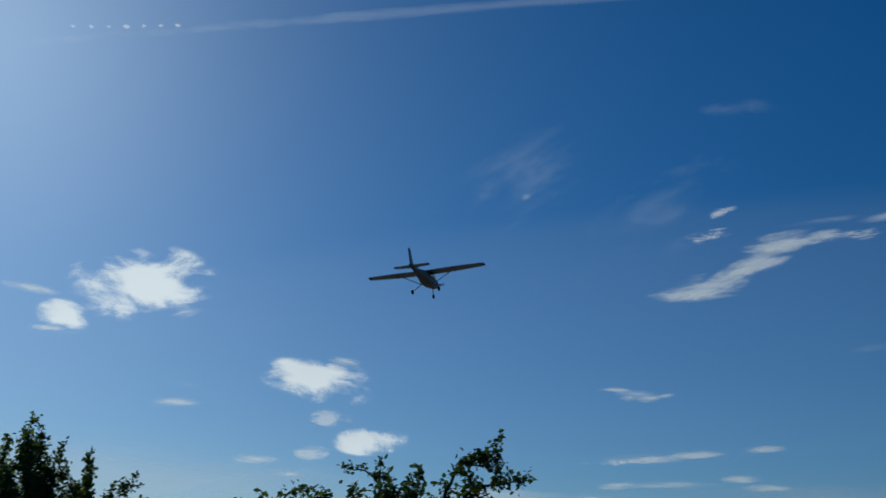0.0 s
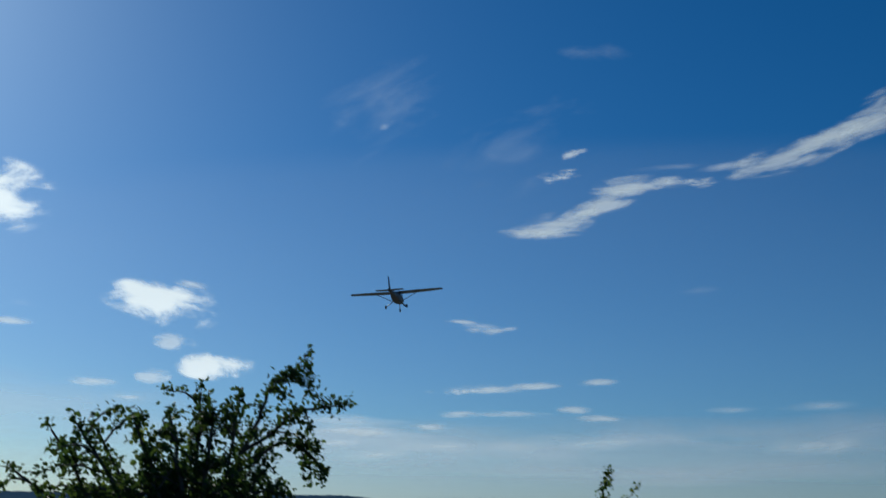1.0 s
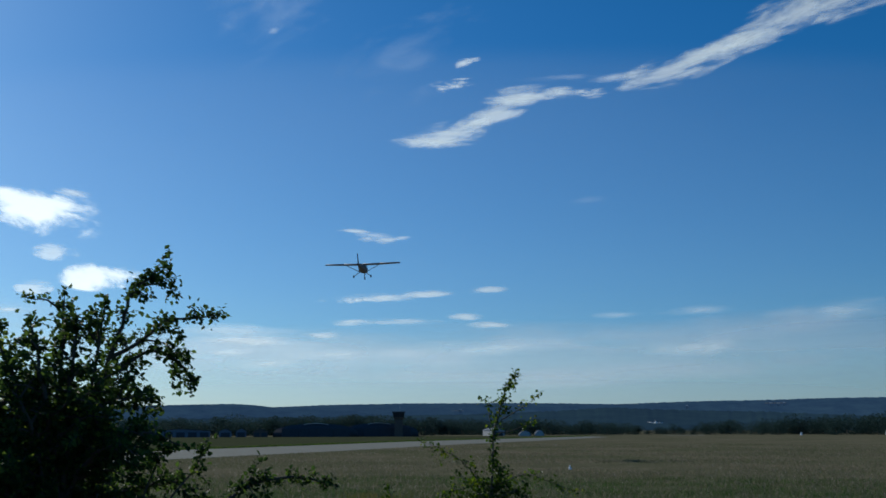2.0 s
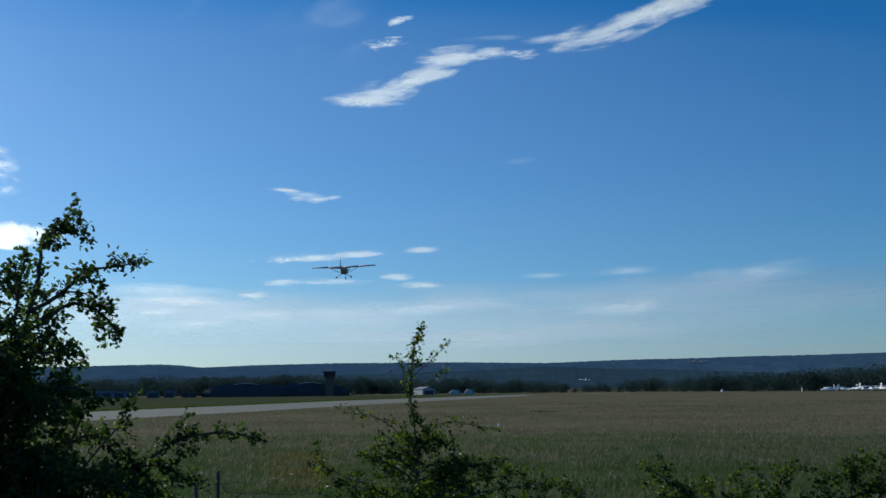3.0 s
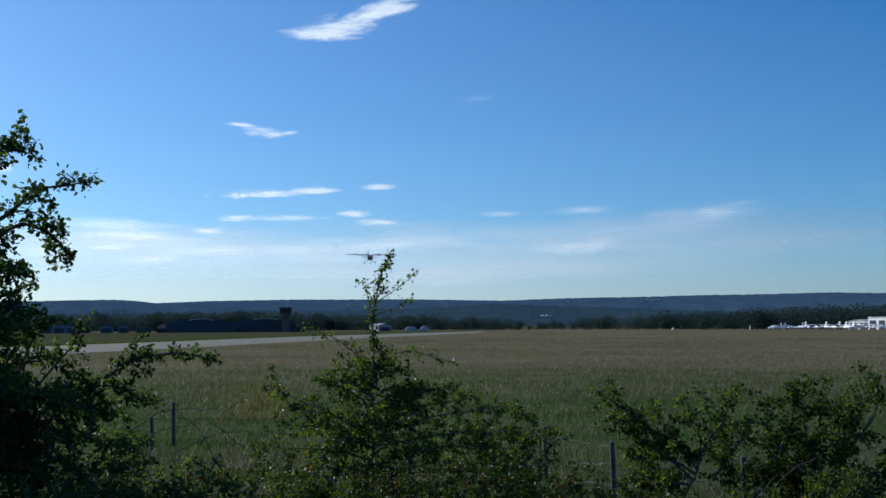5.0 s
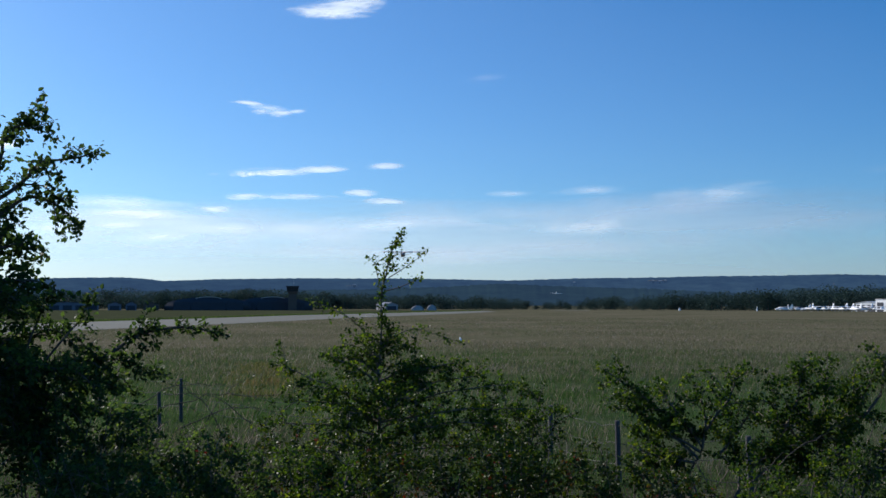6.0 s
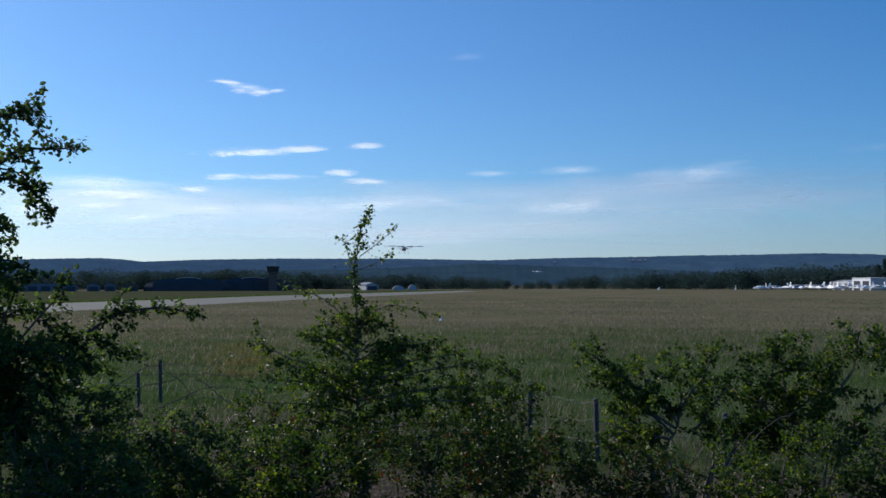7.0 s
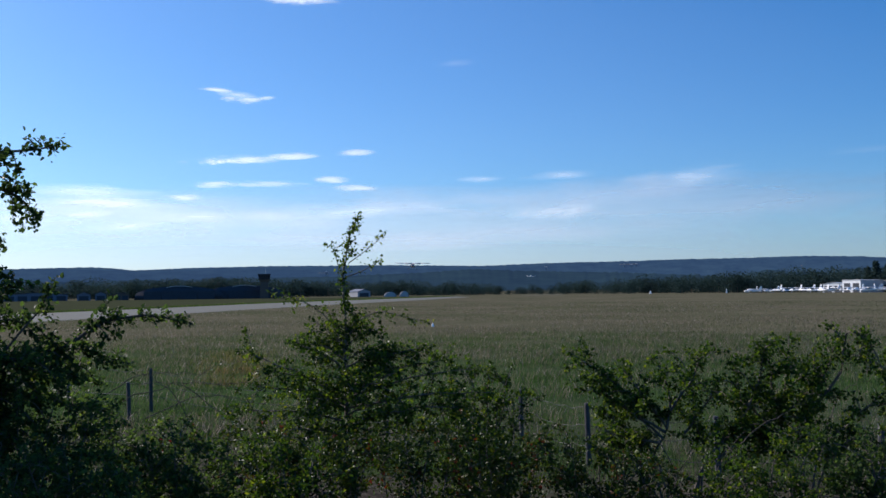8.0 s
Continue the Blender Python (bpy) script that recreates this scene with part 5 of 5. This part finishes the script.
def plant_trees():
    rng = random.Random(9)
    used = [False] * 5
    edge_az = [-34, -29, -27.9, -26.6, -25, -24.8, -20.8, -18.1, -12.1, -9, -5.5, -3, -0.4, 6.3, 12.2, 17.6, 23.5, 30, 45]
    edge_el = [0.7, 0.7, 0.75, 0.7, 0.62, 0.62, 0.6, 0.5, 0.28, 0.05, -0.22, 0.0, 0.2, 0.22, 0.55, 0.42, 0.28, 0.25, 0.3]
    spots = []
    az = -31.0
    while az < 33:
        spots.append((az, rng.uniform(560, 640), 1.0))
        spots.append((az + rng.uniform(-0.3, 0.3), rng.uniform(650, 800), 0.9))
        az += rng.uniform(0.40, 0.62)
    for az, d, f in spots:
        el = float(np.interp(az, edge_az, edge_el)) + rng.choice((-0.2, -0.12, -0.05, 0.02, 0.1, 0.16)) + rng.uniform(-0.04, 0.04)
        h = max(2.2, (EYE + d * math.tan(radians(el + DIP)))) * f
        k = rng.randrange(4)
        place(k, az, d, h, rng.uniform(1.1, 1.6), rng, used)
    for az, d, h in [(-25.9, 545, 15), (-25.3, 550, 16.2), (-26.5, 555, 15.2), (-27.1, 548, 14.6), (-24.9, 552, 13.2), (-27.6, 556, 13.8), (-28.3, 560, 14.2)]:
        place(4, az, d, h, rng.uniform(0.9, 1.1), rng, used)


def place(k, az, d, h, wide, rng, used):
    p = on_ground(az, d)
    m = pose(p.x, p.y, p.z, 0, 0, rng.uniform(0, 360)) @ Matrix.Diagonal((h / 10 * wide, h / 10 * wide, h / 10, 1))
    if not used[k]:
        KINDS[k].matrix_basis = m
        used[k] = True
    else:
        c = KINDS[k].copy()
        scene.collection.objects.link(c)
        c.matrix_basis = m
        for o in KINDS[k].children:
            q = o.copy()
            scene.collection.objects.link(q)
            q.parent = c


plant_trees()


# ======== buildings ========
def shed(name, label, az, d, wide, high, rise, deep, wall_mat, roof_mat, doors=0, door_mat=None, category="building", turn=0.0, z=0.0):
    """A hall with a low-pitched roof; its long front faces the field."""
    t = thing(name, on_ground(az, d, z), label, category, turn=az + turn)
    bm = bmesh.new()
    h2 = wide / 2
    box(bm, -h2, h2, 0, deep, -0.2, high, 0.03)
    part("wall", bm, wall_mat, t)
    bm = bmesh.new()
    e = 0.3
    pts = [(-h2 - e, high + 0.003), (0, high + rise), (h2 + e, high + 0.003), (h2 + e, high + 0.16), (0, high + rise + 0.18), (-h2 - e, high + 0.16)]
    loft(bm, [[(x, -e, z) for x, z in pts], [(x, deep + e, z) for x, z in pts]])
    part("roof", bm, roof_mat, t)
    bm = bmesh.new()
    loft(bm, [[(-h2, 0.02, high), (h2, 0.02, high), (0, 0.02, high + rise)], [(-h2, deep, high), (h2, deep, high), (0, deep, high + rise)]])
    part("gable", bm, wall_mat, t)
    for k in range(doors):
        x = -h2 + wide * (k + 0.5) / doors
        wd = wide / doors * 0.36
        bm = bmesh.new()
        box(bm, x - wd, x + wd, -0.08, -0.01, 0, high * 0.78, 0.02)
        part("door", bm, door_mat or m_slate, t)
    return t


def arched_hangar(az, d, wide, high, label):
    t = thing("hangar", on_ground(az, d), label, "hangar", turn=az)
    n = 16
    arc = [(wide / 2 * math.cos(math.pi * k / n), high * math.sin(math.pi * k / n) ** 0.62) for k in range(n + 1)]
    bm = bmesh.new()
    loft(bm, [[(x, 0, z) for x, z in arc], [(x, 30, z) for x, z in arc]])
    part("shell", bm, m_slate, t, "dark sheet-metal shell", True)
    bm = bmesh.new()
    cap = [(x * 0.52, z + 0.04) for x, z in arc[5:12]]
    ring = [(x, z) for x, z in cap] + [(x, z + 0.26) for x, z in cap[::-1]]
    loft(bm, [[(x, -0.3, z) for x, z in ring], [(x, 30, z) for x, z in ring]])
    part("roof_cap", bm, m_roof, t, "pale roof sheet")
    for k in range(4):
        bm = bmesh.new()
        x = -wide * 0.3 + k * wide * 0.2
        box(bm, x - wide * 0.095, x + wide * 0.095, -0.15, -0.02, 0, high * 0.62, 0.03)
        part("door", bm, m_slate, t)


def control_tower():
    t = thing("control_tower", on_ground(9.85, 480), "brown airfield control tower with a glazed overhanging cab", "tower", turn=9.85)
    bm = bmesh.new()
    loft(bm, [[(-2.1, -2.1, -0.2), (2.1, -2.1, -0.2), (2.1, 2.1, -0.2), (-2.1, 2.1, -0.2)], [(-1.9, -1.9, 8.4), (1.9, -1.9, 8.4), (1.9, 1.9, 8.4), (-1.9, 1.9, 8.4)]])
    part("shaft", bm, m_brown, t)
    bm = bmesh.new()
    loft(bm, [[(-2.2, -2.2, 8.4), (2.2, -2.2, 8.4), (2.2, 2.2, 8.4), (-2.2, 2.2, 8.4)], [(-2.7, -2.7, 9.4), (2.7, -2.7, 9.4), (2.7, 2.7, 9.4), (-2.7, 2.7, 9.4)]])
    part("cab_base", bm, m_brown, t)
    bm = bmesh.new()
    loft(bm, [[(-2.6, -2.6, 9.4), (2.6, -2.6, 9.4), (2.6, 2.6, 9.4), (-2.6, 2.6, 9.4)], [(-2.9, -2.9, 11.6), (2.9, -2.9, 11.6), (2.9, 2.9, 11.6), (-2.9, 2.9, 11.6)]])
    glazing = part("cab_glazing", bm, m_glass, t, "dark slanted cab glazing")
    for k in range(6):
        u = -1 + 2 * k / 5
        bm = bmesh.new()
        tube(bm, (u * 2.6, -2.62, 9.4), (u * 2.9, -2.92, 11.6), 0.07, 0.07, 6)
        part("mullion", bm, m_slate, glazing)
    bm = bmesh.new()
    box(bm, -3.2, 3.2, -3.2, 3.2, 11.6, 12.2, 0.1)
    part("roof", bm, m_slate, t)
    bm = bmesh.new()
    tube(bm, (0.6, 0, 12.2), (0.6, 0, 15.0), 0.05, 0.03, 6)
    part("aerial", bm, m_steel, t)


shed("long_shed", "long low grey shed at the edge of the airfield", 22.4, 485, 28, 3.0, 0.9, 12, m_dull, m_slate, 5)
shed("hut", "small grey hut with a dark roof", 19.9, 480, 6, 2.8, 1.1, 6, m_dull, m_slate, 1)
shed("hut", "small pale hut with a dark roof", 19.0, 482, 5, 2.9, 1.2, 6, m_dull, m_slate, 1)
shed("hut", "small brown hut with a dark roof", 17.9, 480, 7, 2.7, 1.0, 6, m_brown, m_slate, 2)
arched_hangar(14.7, 480, 42, 6.4, "large dark arched hangar with a pale roof cap")
arched_hangar(11.0, 485, 40, 6.6, "large dark arched hangar with a pale roof cap")
control_tower()
shed("barn", "grey-roofed pale barn at the edge of the field", 3.95, 520, 7.5, 2.8, 1.3, 12, m_canvas, m_dull, 1, m_slate, turn=25)
shed("hangar", "pale grey hangar behind the parked aircraft", -23.1, 525, 13, 4.2, 0.8, 18, m_pale, m_grey, 2, m_slate, "hangar", -42)
front = shed("hangar", "grey hangar with a white front and two dark doors", -24.05, 515, 11.0, 5.9, 0.25, 16, m_grey, m_grey, 2, m_slate, "hangar", -42)
bm = bmesh.new()
box(bm, -5.6, 5.6, -0.07, -0.012, 0, 6.3, 0.01)
part("front_panel", bm, m_white, front, "white painted front")
shed("hangar", "grey hangar with a pitched roof and dark doors", -26.25, 520, 21, 4.6, 2.8, 25, m_pale, m_roof, 2, m_slate, "hangar", -42)
shed("hangar", "tall grey hangar beside the apron", -28.2, 525, 14, 8.4, 1.0, 25, m_pale, m_roof, 2, m_slate, "hangar", -42)


def shelter(az, d, wide, high):
    t = thing("dome_shelter", on_ground(az, d), "small white rounded shelter beside the runway", "shelter", "white shelters", turn=az)
    bm = bmesh.new()
    n = 12
    arc = [(wide / 2 * math.cos(math.pi * k / n), high * math.sin(math.pi * k / n)) for k in range(n + 1)]
    loft(bm, [[(x, 0, z) for x, z in arc], [(x, 7, z) for x, z in arc]])
    part("cover", bm, m_canvas, t, "", True)
    bm = bmesh.new()
    loft(bm, [[(x * 0.8, -0.06, z * 0.8) for x, z in arc], [(x * 0.8, -0.01, z * 0.8) for x, z in arc]])
    part("door", bm, m_grey, t, "grey end panel")


shelter(2.4, 500, 7.0, 2.6)
shelter(1.55, 505, 5.4, 3.0)


def parked(kind, flying=False):
    """Small low- or high-winged aircraft: fuselage, wing, tail and canopy."""
    if flying:
        t = thing("departing_aircraft", (0, 0, 0), "small white low-winged aircraft climbing away after take-off", "aircraft")
    else:
        t = thing("parked_aircraft", (0, 0, 0), "small white parked aircraft with a blue fin stripe" if kind else "small white parked aircraft", "aircraft", "parked aircraft")
    bm = bmesh.new()
    loft(bm, [oval(2.4, 0.15, 0.15, 0.15, 1.1, 10), oval(1.9, 0.42, 0.38, 0.4, 1.1, 10), oval(0.4, 0.55, 0.55, 0.5, 1.15, 10), oval(-1.2, 0.45, 0.45, 0.42, 1.15, 10), oval(-4.2, 0.12, 0.16, 0.14, 1.3, 10)])
    part("fuselage", bm, m_white, t, "", True)
    for s in (-1, 1):
        bm = bmesh.new()
        z = 0.85 if kind != 1 else 1.85
        wing_skin(bm, 0, s * 4.9, 1.5, 1.1, 0.7, 0.5, z, z + 0.35 * (kind != 1), 0.12)
        part("wing", bm, m_white, t, "", True)
        bm = bmesh.new()
        wing_skin(bm, 0, s * 1.6, 0.9, 0.7, -3.5, -3.6, 1.4, 1.4, 0.09)
        part("tailplane", bm, m_white, t, "", True)
        bm = bmesh.new()
        tube(bm, (s * 0.9, -0.1, 0.9), (s * 1.0, -0.1, 0.1), 0.06, 0.06, 6)
        part("gear_leg", bm, m_steel, t)
    bm = bmesh.new()
    wing = [(-3.0, 1.35), (-3.9, 3.1), (-4.45, 3.1), (-4.3, 1.3)]
    loft(bm, [[(-0.06, y, z) for y, z in wing], [(0.06, y, z) for y, z in wing]])
    part("tail_fin", bm, m_white, t)
    if kind:
        bm = bmesh.new()
        stripe = [(-3.55, 2.15), (-3.7, 2.4), (-4.42, 2.4), (-4.4, 2.15)]
        loft(bm, [[(-0.07, y, z) for y, z in stripe], [(0.07, y, z) for y, z in stripe]])
        part("fin_stripe", bm, m_blue, t, "blue stripe on the fin")
    bm = bmesh.new()
    loft(bm, [oval(1.2, 0.3, 0.1, 0.05, 1.6, 10), oval(0.5, 0.48, 0.42, 0.1, 1.55, 10), oval(-0.4, 0.45, 0.38, 0.1, 1.55, 10), oval(-1.2, 0.25, 0.08, 0.05, 1.55, 10)])
    part("canopy", bm, m_glass if kind else m_white, t, "", True)
    return t


def park_row():
    rng = random.Random(21)
    stand = [parked(0), parked(1), parked(2)]
    spots = [-18.7, -19.2, -19.75, -20.1, -20.5, -21.05, -21.6, -22.0, -22.5, -23.0, -23.5, -23.9, -24.3, -24.9, -25.4, -25.9, -26.4, -26.9, -27.6, -28.2]
    for i, az in enumerate(spots):
        d = rng.uniform(455, 495)
        p = on_ground(az, d)
        m = pose(p.x, p.y, 0, 0, 0, rng.choice((20, 160, 200, 70, 110)) + rng.uniform(-15, 15)) @ Matrix.Scale(1.15, 4)
        k = rng.choice((0, 0, 1, 1, 2)) if i > 2 else i
        if i <= 2:
            stand[k].matrix_basis = m
        else:
            copy_thing(stand[k], m)


park_row()
climber = parked(0, True)
climber.scale = (0.88, 0.88, 0.88)


def marker(az, d, wide, high):
    t = thing("runway_marker", on_ground(az, d), "small white marker cone in the grass", "marker", "white markers", turn=az)
    bm = bmesh.new()
    bmesh.ops.create_cone(bm, cap_ends=True, segments=14, radius1=wide / 2, radius2=wide * 0.12, depth=high, matrix=Matrix.Translation((0, 0, high / 2)))
    part("cone", bm, m_white, t)
    bm = bmesh.new()
    tube(bm, (0, 0.1, -0.2), (0, 0.1, high * 0.8), 0.04, 0.04, 6)
    part("stake", bm, m_post, t)


marker(-13.1, 560, 1.6, 1.6)
marker(-0.2, 86, 0.3, 0.35)
marker(-17.4, 540, 0.9, 2.4)


# ======== motions ========
def motions():
    # bearing, place and bank of the aircraft on its approach
    rows = [(0.0, -34.15, 75.08, 31.34, -3.7, 6.5), (0.5, -33.15, 90.39, 30.84, -5.0, 6.2), (1.0, -31.76, 105.38, 29.76, -3.9, 5.6), (1.5, -30.25, 119.90, 28.33, -2.6, 4.8), (2.0, -28.73, 134.11, 27.10, -1.3, 3.6),
            (3.5, -23.97, 175.83, 22.91, -2.3, 1.3), (4.0, -21.93, 189.45, 21.76, -0.8, 0.7), (4.5, -20.23, 202.99, 20.53, 0.6, 0.0), (6.0, -13.96, 243.22, 16.56, 0.1, -0.9), (6.5, -11.70, 256.54, 15.13, 0.3, -1.1),
            (7.0, -9.66, 269.78, 13.89, 1.0, -1.4), (7.5, -7.85, 282.99, 12.67, 0.9, -1.7), (8.0, -5.29, 296.21, 11.59, 0.9, -2.0)]
    walk(plane, [(t, pose(x, y, z, 3.0 + 1.6 * max(0.0, 1 - t), b, h)) for t, x, y, z, b, h in rows])
    # the second aircraft: bearing, height over the eye, metres off
    climb = [(0.0, -4.70, -0.05, 470), (1.5, -5.02, 0.02, 543), (2.0, -5.20, 0.02, 568), (3.5, -5.49, 0.10, 641), (4.0, -5.64, 0.09, 666), (4.5, -5.68, 0.12, 690),
             (6.0, -5.94, 0.34, 764), (6.5, -5.96, 0.38, 788), (7.0, -5.98, 0.42, 813), (7.5, -6.02, 0.44, 837), (8.0, -6.08, 0.46, 862)]
    walk(climber, [(t, Matrix.Translation(at(b, e, d)) @ pose(0, 0, 0, 5.0, 2.0, -7.2)) for t, b, e, d in climb])
    walk(propeller, [(k * 0.1, pose(0, 2.56, -0.55, 0, k * 77.0, 0)) for k in range(81)])

    def sway(limb, rows, turn):
        ob, p = limb
        walk(ob, [(t, pose(p.x, p.y, p.z, 0.15 * s * turn, s * turn, 0)) for t, s in rows])

    sway(spire, [(0, 0.8), (1, 1.6), (1.5, -0.4), (2, -0.7), (2.7, 0.4), (3.5, 1.1), (4, -0.1), (4.5, -1.4), (5.2, 0.3), (6, -0.3), (6.5, -0.5), (7, 0.35), (7.5, 0.0), (8, 0.3)], -6.4)
    sway(top_limb, [(0, -2.8), (0.5, -2.6), (1, -1.6), (1.5, 0.4), (2, -0.8), (2.8, 0.1), (3.5, 0.3), (4, 0.0), (4.5, 0.0), (5.2, 0.4), (6, -0.5), (6.5, 1.0), (7, -2.6), (7.5, 1.8), (8, 2.8)], -8.0)
    sway(arm_limb, [(0, 0.0), (1, 0.0), (1.5, 0.3), (2, -0.4), (2.8, 0.2), (3.5, -0.2), (4, 0.0), (4.5, 0.0), (5.2, 0.3), (6, 0.4), (6.5, 0.1), (7, -0.8), (7.5, 0.1), (8, 0.0)], -9.0)
    sway(low_limb, [(0, -0.2), (1, 0.2), (2, -0.2), (2.8, 0.2), (3.5, -0.2), (4.5, 0.1), (5.2, -0.2), (6, 0.3), (6.5, 0.2), (7, -0.4), (7.5, 0.2), (8, 0.1)], -9.0)
    sway(bough, [(0, 0.0), (1.5, 0.2), (2.8, -0.2), (3.5, 0.1), (4.5, -0.1), (6, 0.1), (7, -0.1), (8, 0.1)], -3.0)


motions()
